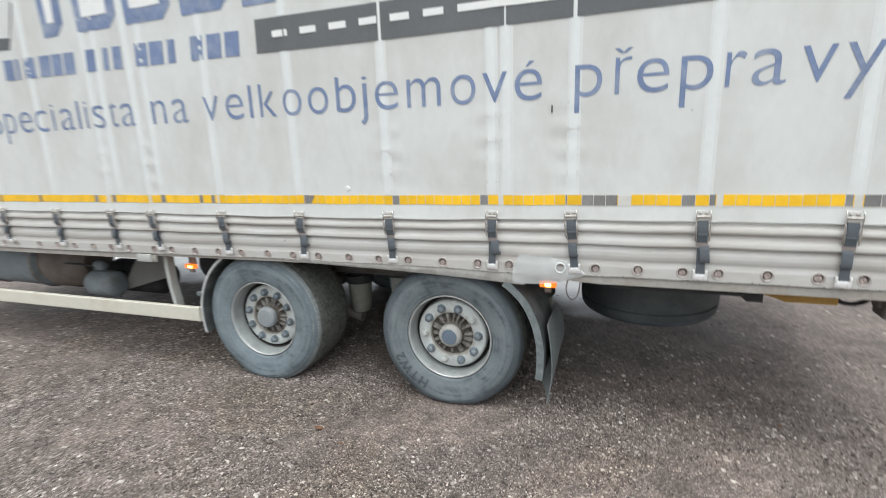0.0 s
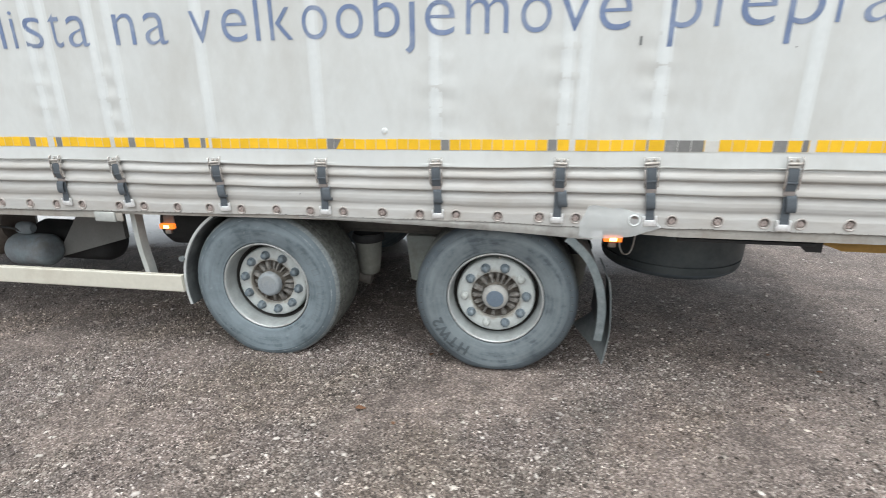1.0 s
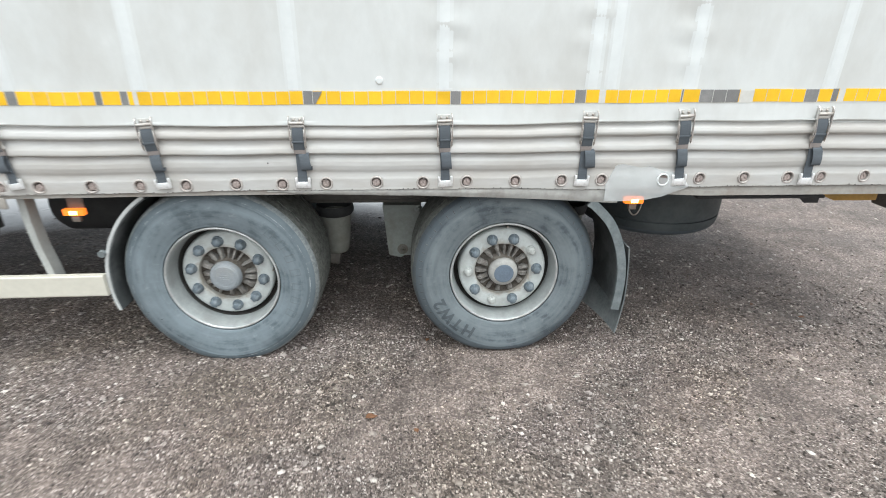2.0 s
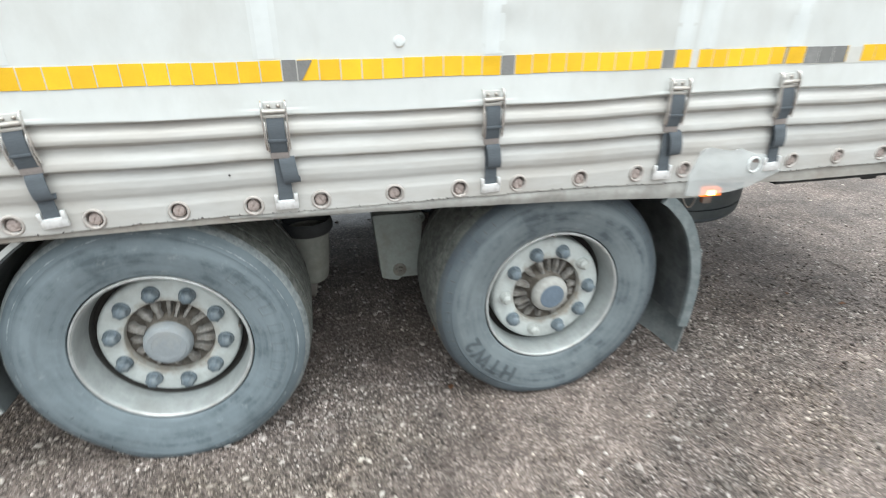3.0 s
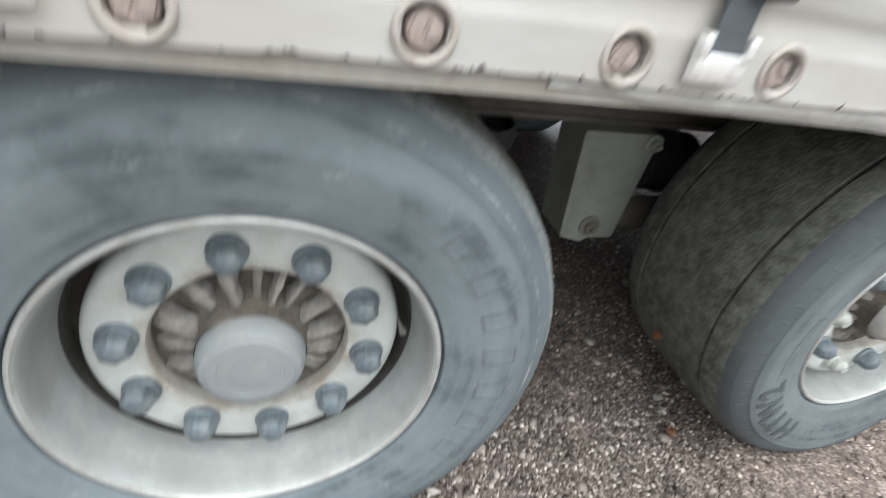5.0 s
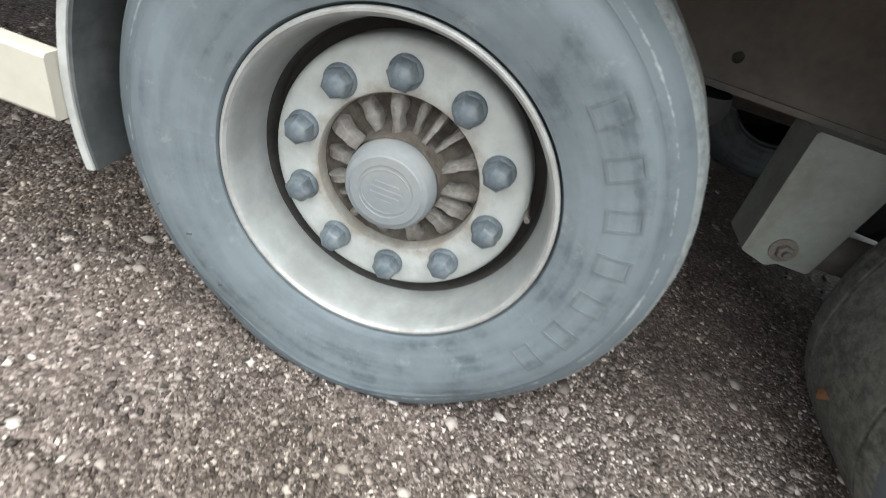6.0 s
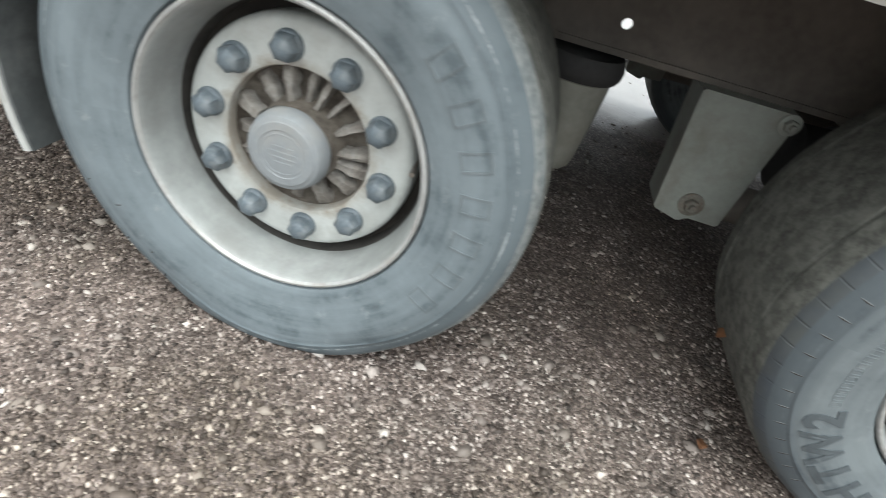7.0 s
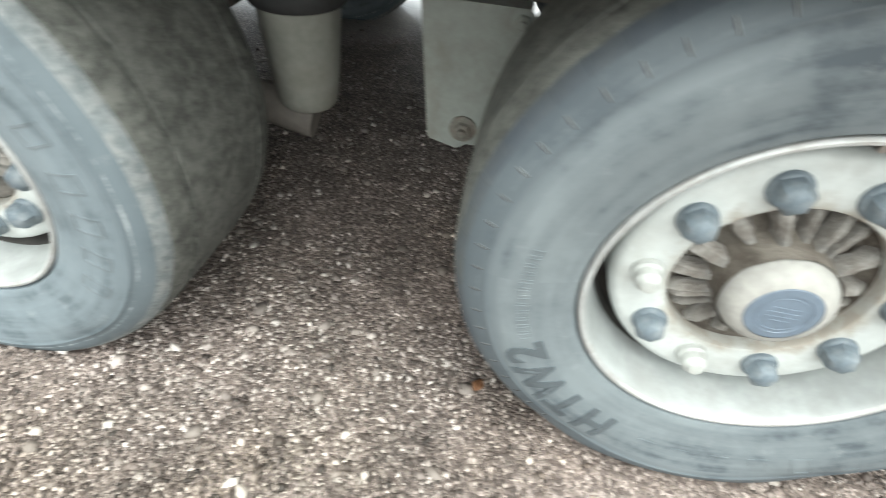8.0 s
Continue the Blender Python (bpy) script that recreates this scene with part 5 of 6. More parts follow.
def build_wheel(x, z, phase, pale, blue, deep, lean, label):
    wheel = part("wheel", dressed(WM["disc"], [DISC], deep), DISC, trailer, label)
    wheel.matrix_basis = pose(x, 0.015 if blue else 0.0, z, lean)
    part("tyre", dressed(WM["tyre"], [SIDEWALLDARK if blue else SIDEWALL, SHOULDER if blue else PLAINSHOULDER, TREAD]), TREAD, wheel, "wide dusty rubber tyre with worn tread")
    part("rim", WM["rim"], [RIM, BARRELSHADE], wheel, "dirty grey steel rim")
    part("rim_lip", WM["lip"], LIP, wheel, "worn bright edge of the rim")
    part("brake_drum", WM["gap_plate"], GAPDARK, wheel)
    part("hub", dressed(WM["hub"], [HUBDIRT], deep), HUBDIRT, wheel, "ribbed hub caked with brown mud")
    ribs = [dressed(WM["rib%d" % v], [RIBMUD], deep) for v in range(4)]
    for k in range(16):
        rib = part("hub_rib", ribs[(k * 7 + k // 3) % 4], RIBMUD, wheel)
        rib.rotation_euler = (0, math.tau * k / 16 + 0.13 * math.sin(k * 5.3), 0)
        rib.scale = (1, 1 + 0.04 * math.sin(k * 3.3), 1.1 + 0.40 * math.sin(k * 7.1))
    out, small = (-0.025, 0.80) if blue else (-0.006, 1.0)
    part("hub_cap", dressed(WM["cap_cone" if blue else "cap_side"], [CAPPALE if blue else CAP], -0.006), CAP, wheel, "round grey hub cap")
    face = part("cap_face", dressed(WM["cap_face"], [CAPBLUE if blue else CAP], out), CAP, wheel, "slate blue cap face" if blue else "")
    relief = part("cap_relief", dressed(WM["cap_relief"], [CAPBLUE if blue else CAP], out), CAP, wheel)
    face.scale = relief.scale = (small, 1, small)
    rng = random.Random(int(phase))
    for k in range(10):
        a = radians(phase + 36 * k)
        bare = k in pale
        nut = part("wheel_nut" if bare else "nut_cover", WM["bare_nut" if bare else "nut"], NUTPALE if bare else NUT, wheel, "pale bare wheel nut" if bare else "")
        nut.matrix_basis = pose(0.1675 * math.cos(a), 0.1352 + deep, 0.1675 * math.sin(a), rng.uniform(-3, 3), rng.uniform(0, 60), rng.uniform(-3, 3))
    valve = part("valve", WM["valve"], STEEL, wheel, "thin steel tyre valve")
    valve.rotation_euler = (0, radians(-4 if not blue else -85), 0)
    return wheel


wheel_a = build_wheel(AXLES[0], HUB_Z, 26, (), False, 0.0, -1.2, "twin-axle trailer wheel with ten slate nut covers and grey cap")
raised_letters(wheel_a, "|||||||", 0.343, 44, -12.2, 0.054, "raised rubber frame")
wheel_b = build_wheel(AXLES[1], HUB_Z + 0.004, 2, (1, 5, 7), True, -0.024, -0.6, "trailer wheel with blue hub cap face and three bare nuts")
raised_letters(wheel_b, "HTW2", 0.347, 241, -11.8, 0.060, "raised rubber letter")
raised_letters(wheel_b, "|||||||||", 0.352, 342, -10.5, 0.048, "raised rubber frame")
raised_letters(wheel_b, "||||||||||||", 0.337, 199, -2.55, 0.017, "small raised rubber mark")


def sipe_mesh():
    """A short slit across the shoulder with one dusty worn edge."""
    bm = bmesh.new()
    for w0, w1, up, mat in ((-0.0014, 0.0, 0.0003, 0), (0.0, 0.0022, 0.0004, 1)):
        rows = []
        for k in range(5):
            r = 0.3965 + 0.017 * k / 4
            y = float(np.interp(r, [p[1] for p in TYRE[14:20]], [p[0] for p in TYRE[14:20]]))
            taper = 1 - 0.55 * abs(k / 2 - 1)
            rows.append([bm.verts.new((r, y - d, w * taper)) for w in (w0, w1) for d in (up, -0.003)])
        for p, q in zip(rows, rows[1:]):
            for c in ((0, 2), (2, 3), (3, 1), (1, 0)):
                bm.faces.new((p[c[0]], p[c[1]], q[c[1]], q[c[0]])).material_index = mat
        for p in (rows[0], rows[-1]):
            bm.faces.new((p[0], p[2], p[3], p[1])).material_index = mat
    return mesh_of(bm, "sipe", smooth=False)


sipes = dressed(sipe_mesh(), [SIPEDUST, HOLE])
for k in range(62):
    sipe = part("sipe", sipes, SIPEDUST, wheel_b, "short slit across the tyre shoulder")
    sipe.rotation_euler = (0, math.tau * (k + 0.05 * math.sin(k * 4.7)) / 62, 0)
rng = random.Random(5)
for a, r in ((212, 0.352), (222, 0.394), (229, 0.365), (236, 0.398), (247, 0.402), (251, 0.385), (262, 0.392), (203, 0.385), (286, 0.395)):
    bm = bmesh.new()
    box(bm, -0.0010, 0.0010, -0.0006, 0.003, -rng.uniform(0.003, 0.007), rng.uniform(0.003, 0.007), 0.0004, 1)
    cut = part("sidewall_cut", bm, HOLE, wheel_a, "small dark cut in the rubber")
    cut.matrix_basis = pose(r * math.cos(radians(a)), float(np.interp(r, [0.336, 0.354, 0.372, 0.386, 0.4, 0.401], [0.0365, 0.035, 0.0365, 0.040, 0.0425, 0.0435])), r * math.sin(radians(a)), 0, 90 - a + rng.uniform(-25, 25), 0)
bm = bmesh.new()
box(bm, -0.012, 0.012, -0.003, 0.003, -0.026, 0.026, 0.0028, 2)
stuck = part("stuck_leaf", bm, LEAF, wheel_b, "rusty brown leaf stuck to the tread")
stuck.matrix_basis = pose(-0.396, 0.27, -0.203, 20, -35, 80)
for w, x in ((wheel_a, AXLES[0]), (wheel_b, AXLES[1])):
    copy_thing(w, pose(x, 2.54, HUB_Z, 0, 0, 180))


# ---- running gear and chassis ----
def simple(name, mat, label, parent=None, smooth=True):
    def wrap(build):
        bm = bmesh.new()
        build(bm)
        return part(name, bm, mat, parent or trailer, label, smooth)
    return wrap


def deck(bm):
    box(bm, X0 + 0.02, X1 - 0.02, 0.06, 2.50, 0.855, 0.985, 0.004)


def cargo_box(bm):
    box(bm, X0 + 0.01, X1 - 0.01, 0.035, 2.53, 0.99, 3.90, 0.01)


simple("deck", BEAM, "grimy underside of the cargo deck")(deck)
simple("cargo_body", BODY, "plain grey closed body behind the curtain")(cargo_box)


def side_sill(y0, y1):
    bm = bmesh.new()
    n = 60
    for i in range(n):
        vs = []
        for x in (X0 + (X1 - X0) * i / n, X0 + (X1 - X0) * (i + 1) / n):
            lo = float(np.interp(x, [-4, -0.86, -0.84, 0.2, 1.9, 2.1, 4.3], [0.802, 0.806, 0.832, 0.838, 0.826, 0.808, 0.800])) + rise(x)
            hi = 0.868 + rise(x)
            vs.append([bm.verts.new(p) for p in ((x, y0, lo), (x, y0, lo + 0.02), (x, y0 + 0.006, hi), (x, y1, hi), (x, y1, lo))])
        for k in range(5):
            bm.faces.new((vs[0][k], vs[0][(k + 1) % 5], vs[1][(k + 1) % 5], vs[1][k]))
    bmesh.ops.remove_doubles(bm, verts=bm.verts, dist=0.0005)
    part("side_sill", bm, EDGE, trailer, "grey beige steel sill under the curtain's hem", smooth=False)


side_sill(0.004, 0.06)
side_sill(2.46, 2.52)


def main_beam(y):
    """A long beam, deep over the axles and shallow towards its ends, with bolt holes through its web."""
    bm = bmesh.new()
    outline = [(X0 + 0.1, 0.785), (-0.75, 0.785), (-0.45, 0.614), (1.72, 0.614), (1.98, 0.785), (X1 - 0.1, 0.785)]
    for (xa, za), (xb, zb) in zip(outline, outline[1:]):
        low = [[bm.verts.new((x, y + sy, z + dz)) for sy, dz in ((-0.012, -0.014), (0.075, -0.014), (0.075, 0.0), (-0.012, 0.0))] for x, z in ((xa, za), (xb, zb))]
        for k in range(4):
            bm.faces.new((low[0][k], low[0][(k + 1) % 4], low[1][(k + 1) % 4], low[1][k]))
    box(bm, X0 + 0.1, X1 - 0.1, y - 0.075, y + 0.075, 0.838, 0.853, 0.003)
    web = [(X0 + 0.1, -0.75), (1.98, X1 - 0.1)]
    for a, b in web:
        box(bm, a, b, y - 0.005, y + 0.005, 0.785, 0.840)
    for xa, xb in ((-0.75, -0.45), (1.98, 1.72)):
        lo, hi = (xa, 0.785), (xb, 0.612)
        for sy in (-0.005, 0.005):
            bm.faces.new([bm.verts.new((px, y + sy, pz)) for px, pz in (lo, hi, (xb, 0.840), (xa, 0.840))])
    r, zc, n = 0.012, 0.667, 16
    at = -0.45
    for h in (0.10, 0.515, 1.25):
        box(bm, at, h - 0.03, y - 0.005, y + 0.005, 0.612, 0.840)
        inner = []
        for sy in (-0.005, 0.005):
            ring, sq = [], []
            for k in range(n):
                c, d = math.cos(math.tau * k / n), math.sin(math.tau * k / n)
                ring.append(bm.verts.new((h + r * c, y + sy, zc + r * d)))
                m = max(abs(c), abs(d))
                sq.append(bm.verts.new((h + 0.03 * c / m, y + sy, zc + 0.03 * d / m)))
            for k in range(n):
                bm.faces.new((ring[k], ring[(k + 1) % n], sq[(k + 1) % n], sq[k]))
            inner.append(ring)
        for k in range(n):
            bm.faces.new((inner[0][k], inner[0][(k + 1) % n], inner[1][(k + 1) % n], inner[1][k]))
        box(bm, h - 0.03, h + 0.03, y - 0.005, y + 0.005, 0.612, zc - 0.03)
        box(bm, h - 0.03, h + 0.03, y - 0.005, y + 0.005, zc + 0.03, 0.840)
        at = h + 0.03
    box(bm, at, 1.72, y - 0.005, y + 0.005, 0.612, 0.840)
    part("chassis_beam", bm, BEAM, trailer, "grimy brown steel chassis beam with bolt holes", smooth=False)


main_beam(0.63)
main_beam(1.91)

for x in (-3.2, -2.2, -1.1, 0.25, 1.0, 1.75, 2.75, 3.45):
    bm = bmesh.new()
    box(bm, x - 0.03, x + 0.03, 0.20, 0.62, 0.800, 0.853, 0.004)
    box(bm, x - 0.03, x + 0.03, 1.92, 2.36, 0.800, 0.853, 0.004)
    box(bm, x - 0.03, x + 0.03, 0.64, 1.90, 0.785, 0.853, 0.004)
    part("cross_member", bm, BEAM, trailer, smooth=False)


def hanger(x, y, side):
    """Box-shaped spring hanger, narrower at its foot, with its pivot bolt."""
    bm = bmesh.new()
    prof = [(x - 0.108, 0.600), (x - 0.080, 0.303), (x - 0.010, 0.285), (x + 0.005, 0.300), (x + 0.082, 0.300), (x + 0.105, 0.600)]
    ya, yb = y - 0.06 * side, y + 0.06 * side
    a = [bm.verts.new((px, ya, pz)) for px, pz in prof]
    b = [bm.verts.new((px, yb, pz)) for px, pz in prof]
    bm.faces.new(a)
    bm.faces.new(b[::-1])
    n = len(prof)
    for k in range(n):
        bm.faces.new((a[k], a[(k + 1) % n], b[(k + 1) % n], b[k]))
    bmesh.ops.bevel(bm, geom=[e for e in bm.edges if abs(e.verts[0].co.y - e.verts[1].co.y) > 0.05], offset=0.004, segments=2, affect="EDGES")
    h = part("spring_hanger", bm, HANGER, trailer, "grey green steel spring hanger", angle=30)
    for bx, bz, r in ((x - 0.002, 0.338, 0.030), (x + 0.090, 0.578, 0.024)):
        bm = bmesh.new()
        lathe(bm, ((0.0, r), (-0.005, r), (-0.006, r * 0.9), (-0.006, 0.0)), 24)
        lathe(bm, ((-0.004, r * 0.62), (-0.018, r * 0.60), (-0.020, r * 0.5), (-0.020, 0.0)), 6)
        lathe(bm, ((-0.018, r * 0.3), (-0.030, r * 0.28), (-0.031, 0.0)), 12)
        bolt = part("pivot_bolt", bm, HANGER if bz > 0.5 else BOLT, h, "" if bz > 0.5 else "rusty pivot bolt")
        bolt.matrix_basis = pose(bx, ya, bz, 0, 12, 0 if side > 0 else 180)
    return h


for x in AXLES:
    for y, side in ((0.615, 1), (1.925, -1)):
        hanger(x - 0.494, y + 0.012 * side, side)
        bm = bmesh.new()
        tube(bm, [(x - 0.51, y, 0.350), (x - 0.25, y, 0.355), (x, y, 0.36), (x + 0.25, y, 0.32), (x + 0.46, y, 0.275)], 0.05, 12, 0.8)
        part("trailing_arm", bm, BEAM, trailer, "dark steel trailing arm")
        bm = bmesh.new()
        n = 40
        prof = [(0.300, 0.0), (0.318, 0.058), (0.326, 0.066), (0.345, 0.071), (0.440, 0.081), (0.540, 0.088), (0.548, 0.096)]
        ring = [[bm.verts.new((x + 0.448 + r * math.cos(math.tau * k / n), y + r * math.sin(math.tau * k / n), z)) for k in range(n)] for z, r in prof[1:]]
        for a, b in zip(ring, ring[1:]):
            for k in range(n):
                bm.faces.new((a[k], a[(k + 1) % n], b[(k + 1) % n], b[k]))
        bm.faces.new(ring[0])
        spring = part("air_spring", bm, SPRING, trailer, "dirty olive air spring with black bellows")
        bm = bmesh.new()
        prof = [(0.545, 0.097), (0.555, 0.104), (0.572, 0.106), (0.585, 0.103), (0.599, 0.097)]
        ring = [[bm.verts.new((x + 0.448 + r * math.cos(math.tau * k / n), y + r * math.sin(math.tau * k / n), z)) for k in range(n)] for z, r in prof]
        for a, b in zip(ring, ring[1:]):
            for k in range(n):
                bm.faces.new((a[k], a[(k + 1) % n], b[(k + 1) % n], b[k]))
        part("bellows", bm, RUBBER, spring, "black rubber bellows")
    bm = bmesh.new()
    tube(bm, [(x, 0.21, HUB_Z), (x, 2.33, HUB_Z)], 0.068, 20)
    part("axle", bm, BEAM, trailer, "dark steel axle tube")


for x in AXLES:
    bm = bmesh.new()
    lathe(bm, ((-0.10, 0.0), (-0.10, 0.06), (-0.085, 0.085), (-0.012, 0.088), (-0.010, 0.096), (0.010, 0.096), (0.012, 0.088), (0.07, 0.085), (0.09, 0.05), (0.14, 0.028), (0.14, 0.0)), 28)
    chamber = part("brake_chamber", bm, RUBBER, trailer, "black brake chamber beside the axle")
    chamber.matrix_basis = pose(x - 0.22, 0.72, 0.47, 0, 0, -90)

# ---- mudguards and flap ----
def arc(cx, cz, r, a0, a1, n=22):
    return [(cx + r * math.cos(radians(a0 + (a1 - a0) * k / n)), cz + r * math.sin(radians(a0 + (a1 - a0) * k / n))) for k in range(n + 1)]


def mudguard(line, y0, y1, label, lip_in, lip_mat):
    bm = bmesh.new()
    bent_sheet(bm, line, y0, y1, 0.006, 8)
    g = part("mudguard", bm, GUARD, trailer, label, angle=50)
    bm = bmesh.new()
    bent_sheet(bm, [(x, z) for x, z in line], y0 - 0.004, y0 + 0.012, lip_in, 2)
    part("edge_lip", bm, lip_mat, g, "pale worn edge of the guard", angle=50)
    return g


mudguard(arc(0.0, 0.405, 0.487, 195, 122), 0.035, 0.44, "dusty black plastic mudguard with a pale edge", -0.014, PALELIP)
REAR = smooth_line([(1.674, 0.814), (1.713, 0.786), (1.789, 0.706), (1.847, 0.590), (1.878, 0.46), (1.882, 0.34), (1.875, 0.248)], 30)
mudguard(REAR, 0.004, 0.43, "dusty black plastic mudguard, scuffed along its rim", 0.040, GUARDLIP)

bm = bmesh.new()
bent_sheet(bm, smooth_line([(1.898, 0.56), (1.914, 0.45), (1.924, 0.30), (1.916, 0.18), (1.900, 0.083)], 20), 0.0, 0.43, 0.007, 10,
           warp=lambda p, u, v: (p.x - 0.11 * u * u * v + 0.05 * math.sin(math.pi * min(1.0, u * 1.1)) * v + 0.012 * math.sin(v * 5) * u, p.y + 0.04 * (1 - v) * (1 - u ** 2) + 0.05 * (1 - v) * u, p.z + 0.05 * u * u * v))
part("mud_flap", bm, FLAP, trailer, "bent scuffed rubber mud flap hanging low", angle=60)

# ---- side guard, lamps and small fittings ----
bm = bmesh.new()
for i in range(12):
    a, b = -3.6 + 3.098 * i / 12, -3.6 + 3.098 * (i + 1) / 12
    vs = []
    for x in (a, b):
        z = 0.361 + 0.010 * (x + 0.48)
        vs.append([bm.verts.new(p) for p in ((x, 0.016, z), (x, 0.012, z + 0.006), (x, 0.012, z + 0.098), (x, 0.016, z + 0.104), (x, 0.040, z + 0.104), (x, 0.040, z))])
    for k in range(6):
        bm.faces.new((vs[0][k], vs[0][(k + 1) % 6], vs[1][(k + 1) % 6], vs[1][k]))
    if i == 0:
        bm.faces.new(vs[0])
    if i == 11:
        bm.faces.new(vs[1][::-1])
bmesh.ops.remove_doubles(bm, verts=bm.verts, dist=0.0005)
rail = part("side_guard_rail", bm, CREAM, trailer, "cream painted flat side guard rail", angle=30)


def rail_post(x):
    bm = bmesh.new()
    line = smooth_line([(x - 0.010, 0.84), (x - 0.010, 0.72), (x - 0.003, 0.60), (x + 0.012, 0.50), (x + 0.022, 0.42)], 18)
    bent_sheet(bm, line, 0.045, 0.105, 0.03, 3)
    part("guard_post", bm, POST, rail, "bent pale grey bracket", angle=50)


rail_post(-0.745)
rail_post(-3.05)


def side_lamp(x, y, z):
    bm = bmesh.new()
    box(bm, x - 0.044, x + 0.044, y, y + 0.030, z - 0.014, z + 0.016, 0.004)
    lamp = part("side_marker_lamp", bm, AMBER, trailer, "lit amber side marker lamp")
    bm = bmesh.new()
    box(bm, x - 0.016, x + 0.018, y - 0.003, y + 0.006, z - 0.010, z + 0.009, 0.004)
    part("bulb_window", bm, AMBERHOT, lamp, "glowing bulb behind the lens")
    bm = bmesh.new()
    box(bm, x - 0.018, x + 0.018, y + 0.010, y + 0.028, z - 0.045, z - 0.019, 0.003)
    box(bm, x - 0.035, x + 0.035, y + 0.031, y + 0.037, z - 0.02, z + 0.09, 0.002)
    part("lamp_bracket", bm, TANKRUST, lamp)


side_lamp(-0.600, 0.085, 0.735)
side_lamp(1.890, 0.060, 0.783)

bm = bmesh.new()
box(bm, -0.965, -0.835, -0.012, 0.002, 0.780, 0.836, 0.005)
part("folded_tab", bm, POST, trailer, "bent pale metal tab under the sill")
bm = bmesh.new()
box(bm, -0.833, -0.790, -0.006, 0.003, 0.784, 0.832, 0.003)
part("folded_tab", bm, EDGE, trailer, "dull bent end of the tab")

# tank, valve unit and box ahead of the wheels
bm = bmesh.new()


def lie_x(bm, x0, x1, cy, cz, r, n=40, dome=0.06):
    rings = []
    for x, k in ((x0, 0.0), (x0, 0.55), (x0 + dome * 0.4, 0.86), (x0 + dome, 1.0), (x1 - dome, 1.0), (x1 - dome * 0.4, 0.86), (x1, 0.55), (x1, 0.0)):
        rings.append([bm.verts.new((x, cy + r * max(k, 0.001) * math.cos(math.tau * i / n), cz + r * max(k, 0.001) * math.sin(math.tau * i / n))) for i in range(n)])
    for a, b in zip(rings, rings[1:]):
        for i in range(n):
            bm.faces.new((a[i], a[(i + 1) % n], b[(i + 1) % n], b[i]))
    return bm


tank = part("air_tank", lie_x(bm, -3.9, -2.80, 0.66, 0.53, 0.25, 44, 0.03), TANKBLUE, trailer, "dull blue grey cylinder under the deck")
bm = bmesh.new()
part("tank_end", lie_x(bm, -2.88, -2.30, 0.66, 0.53, 0.245, 44, 0.17), TANKRUST, tank, "brown domed end of the cylinder")
bm = bmesh.new()
for x in (-2.84, -3.5):
    tube(bm, [(x, 0.66 + 0.256 * math.cos(a), 0.53 + 0.256 * math.sin(a)) for a in np.linspace(0, math.tau, 40)], 0.008, 6)
part("tank_band", bm, STEEL, tank)

bm = bmesh.new()
lie_x(bm, -2.22, -1.88, 0.52, 0.385, 0.115, 32, 0.05)
unit = part("valve_unit", bm, TANKBLUE, trailer, "blue grey valve unit with a dome")
bm = bmesh.new()
lie_x(bm, -2.12, -2.00, 0.50, 0.55, 0.045, 24, 0.03)
part("dome", bm, TANKBLUE, unit)
bm = bmesh.new()
tube(bm, smooth_line([(-2.5, 0.45, 0.56), (-2.3, 0.44, 0.57), (-2.12, 0.45, 0.56), (-2.06, 0.47, 0.53)], 12), 0.009, 8)
part("air_hose", bm, RUBBER, unit)

bm = bmesh.new()
prof = [(-1.98, 0.29), (-1.36, 0.47), (-1.36, 0.66), (-1.70, 0.66)]
a = [bm.verts.new((x, 0.60, z)) for x, z in prof]
b = [bm.verts.new((x, 0.64, z)) for x, z in prof]
bm.faces.new(a)
bm.faces.new(b[::-1])
for k in range(4):
    bm.faces.new((a[k], a[(k + 1) % 4], b[(k + 1) % 4], b[k]))
part("gusset_plate", bm, PLATE, trailer, "grey wedge-shaped sheet plate", smooth=False)
bm = bmesh.new()
lie_x(bm, -2.30, -1.60, 0.80, 0.38, 0.15, 32, 0.08)
part("air_tank", bm, RUBBER, trailer, "small black cylinder under the deck")

bm = bmesh.new()
lie_x(bm, -1.14, -0.56, 0.82, 0.575, 0.18, 36, 0.07)
part("air_tank", bm, RUBBER, trailer, "dark air tank ahead of the wheels")
bm = bmesh.new()
tube(bm, [(-0.487, 0.018, 0.565), (-0.487, 0.036, 0.567)], 0.016, 14)
part("guard_bolt", bm, GUARDLIP, trailer, "round bolt head on the mudguard")

# spare wheel lying flat under the deck
spare = part("spare_wheel", WM["disc"], DISC, trailer, "spare wheel slung flat under the deck")
spare.matrix_basis = pose(2.45, 1.10, 0.815, -90, 0, 25)
part("tyre", WM["spare_tyre"], [SIDEWALLDARK, SIDEWALLDARK, SPARETREAD], spare)
part("rim", WM["rim"], [RIM, BARRELSHADE], spare)
bm = bmesh.new()
box(bm, 2.40, 2.49, 0.62, 1.92, 0.790, 0.840, 0.004)
part("spare_carrier", bm, BEAM, trailer, "steel bar carrying the spare wheel")

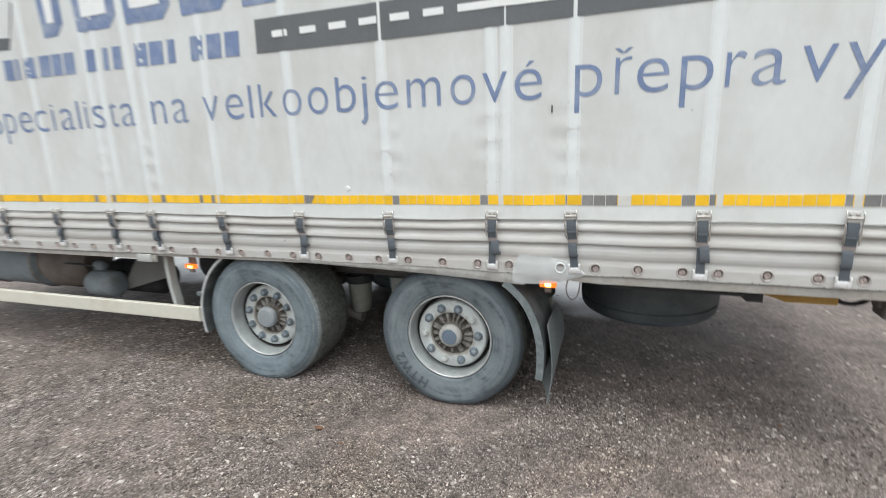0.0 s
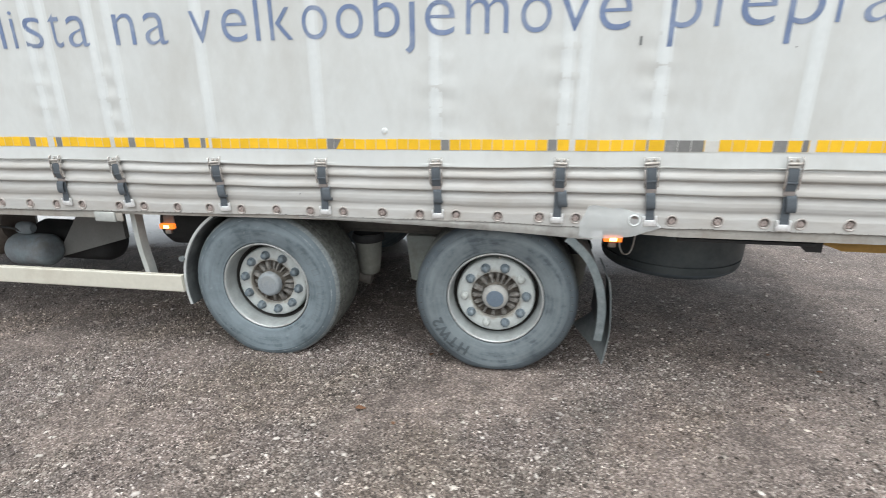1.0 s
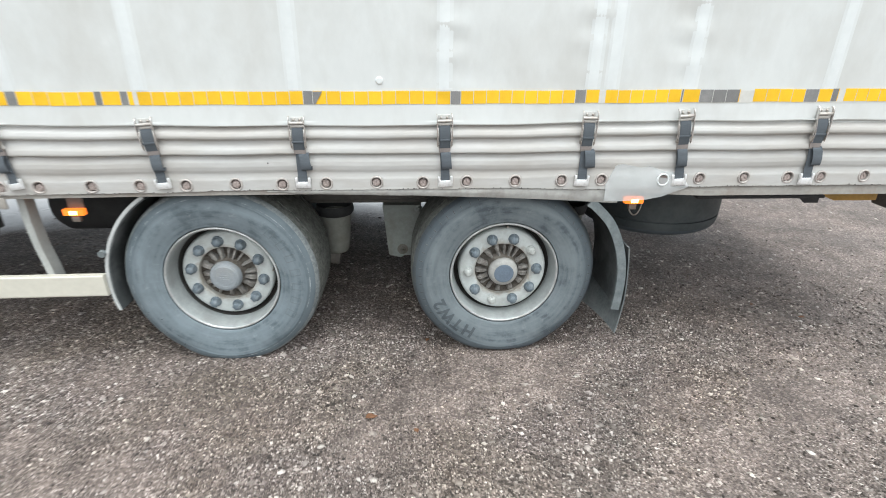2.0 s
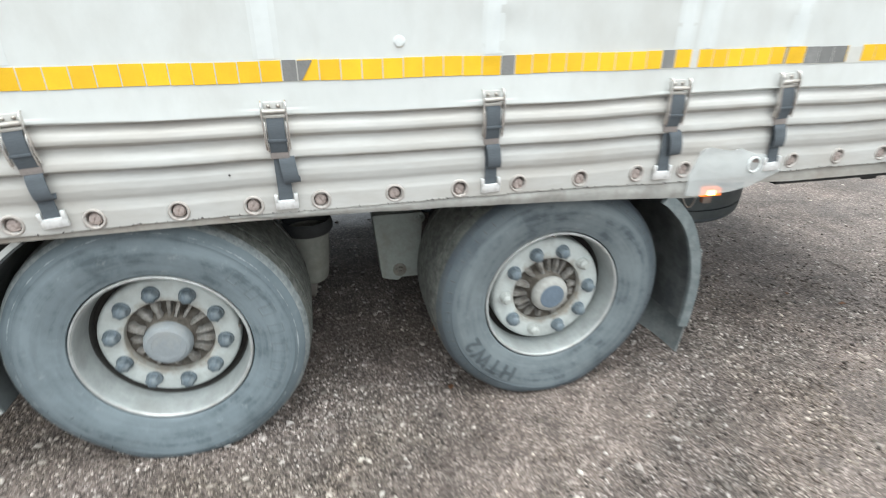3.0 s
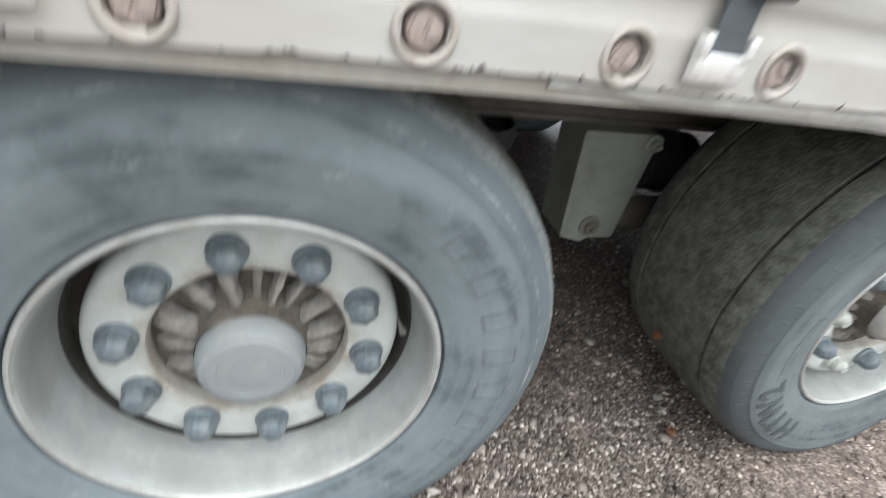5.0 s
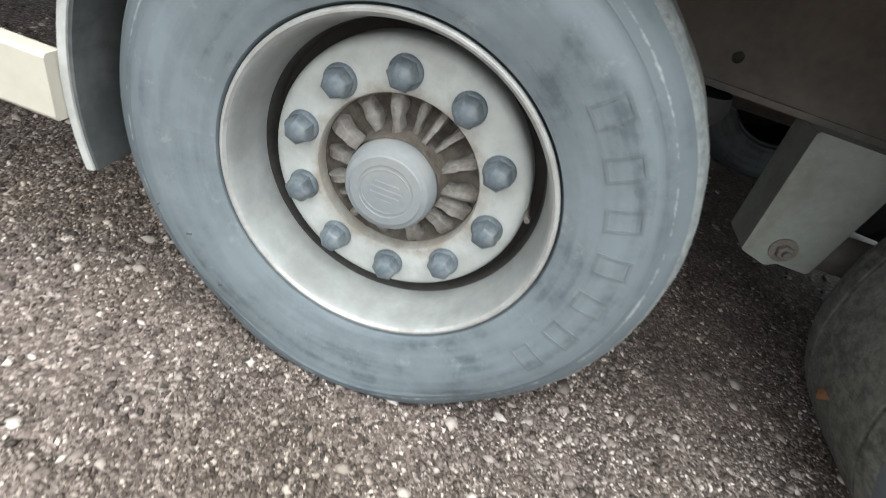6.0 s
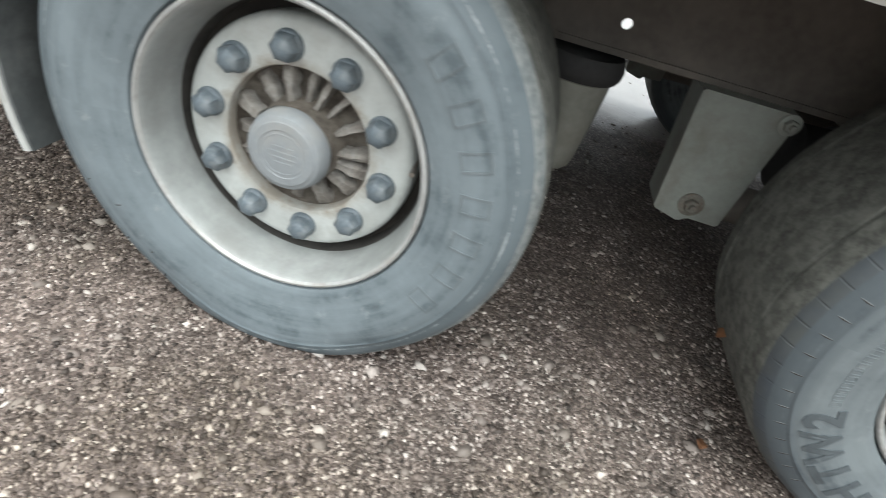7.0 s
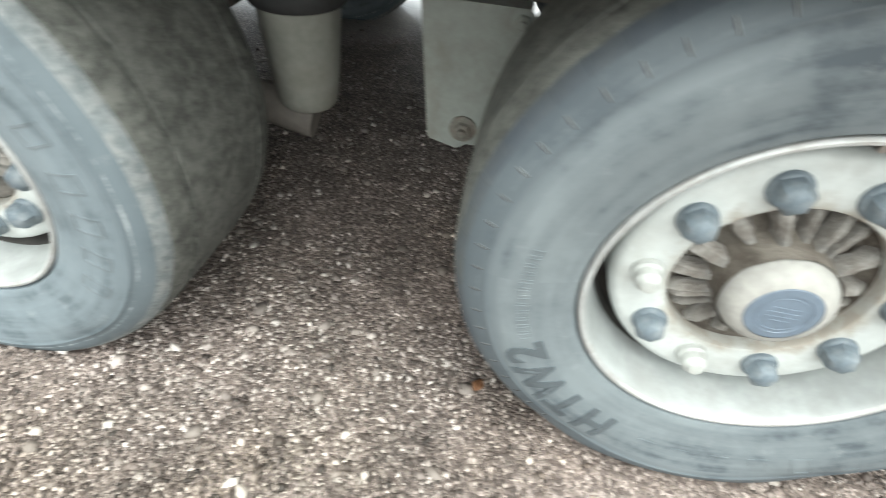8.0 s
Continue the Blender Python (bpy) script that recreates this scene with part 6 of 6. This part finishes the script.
# ochre beam and coupling parts near the tail
bm = bmesh.new()
box(bm, 2.92, 3.27, 0.28, 0.34, 0.706, 0.752, 0.004)
for v in bm.verts:
    if v.co.x < 3.0 and v.co.z < 0.73:
        v.co.x += 0.12
ochre = part("ochre_beam", bm, YELLOWBEAM, trailer, "ochre painted beam under the tail")
bm = bmesh.new()
box(bm, 2.20, 2.82, 0.09, 0.13, 0.780, 0.796, 0.004)
part("dark_runner", bm, RUBBER, trailer, "black bar under the sill")
bm = bmesh.new()
box(bm, 2.80, 2.945, 0.262, 0.276, 0.700, 0.770, 0.003)
for v in bm.verts:
    if v.co.z < 0.72 and v.co.x < 2.85:
        v.co.x += 0.07
part("beam_bracket", bm, RUBBER, ochre, "black bracket at the beam's end")
bm = bmesh.new()
n = 24
rings = [[bm.verts.new((3.40 + (0.075 + 0.016 * math.cos(math.tau * j / 10)) * math.cos(math.tau * i / n), 0.50 + 0.016 * math.sin(math.tau * j / 10),
                        0.695 + 0.6 * (0.075 + 0.016 * math.cos(math.tau * j / 10)) * math.sin(math.tau * i / n))) for j in range(10)] for i in range(n)]
for i in range(n):
    for j in range(10):
        bm.faces.new((rings[i][j], rings[(i + 1) % n][j], rings[(i + 1) % n][(j + 1) % 10], rings[i][(j + 1) % 10]))
part("hose_loop", bm, RUBBER, trailer, "black hose loop under the tail")
bm = bmesh.new()
box(bm, 3.52, 3.64, 0.42, 0.56, 0.60, 0.77, 0.01)
box(bm, 3.50, 3.53, 0.45, 0.53, 0.65, 0.70, 0.006)
part("coupling_block", bm, BEAM, trailer, "dark coupling block under the tail")
bm = bmesh.new()
tube(bm, smooth_line([(1.99, 0.30, 0.80), (1.965, 0.29, 0.70), (1.99, 0.28, 0.64), (2.03, 0.29, 0.66), (2.05, 0.30, 0.80)], 16), 0.004, 6)
part("loose_wire", bm, STEEL, trailer, "thin loose wire loop")


# ---- a few dry leaves ----
def leaf(x, y, turn, s):
    bm = bmesh.new()
    n = 8
    rows = []
    for i in range(n + 1):
        u = i / n
        w = s * 0.32 * math.sin(math.pi * u ** 0.8) + 0.0006
        rows.append([bm.verts.new(((u - 0.5) * s, w * k, s * (0.12 * abs(k) + 0.10 * math.sin(u * 5)))) for k in (-1, 0, 1)])
    for a, b in zip(rows, rows[1:]):
        for k in (0, 1):
            bm.faces.new((a[k], a[k + 1], b[k + 1], b[k]))
    ob = new("dry_leaf", mesh_of(bm, "dry_leaf"))
    ob.data.materials.append(LEAF)
    ob.modifiers.new("thickness", "SOLIDIFY").thickness = 0.0008
    ob.matrix_basis = pose(x, y, ground_z(x, y) + 0.006, 0, 0, turn)
    tagged(ob, "curled dry brown leaf lying on the gravel", "leaf", "leaves on the yard")


for x, y, turn, s in ((0.70, -0.42, 20, 0.05), (0.885, -0.50, 120, 0.03), (0.95, 0.15, 70, 0.035), (2.9, 0.45, 40, 0.03), (3.1, 0.3, 150, 0.03)):
    leaf(x, y, turn, s)
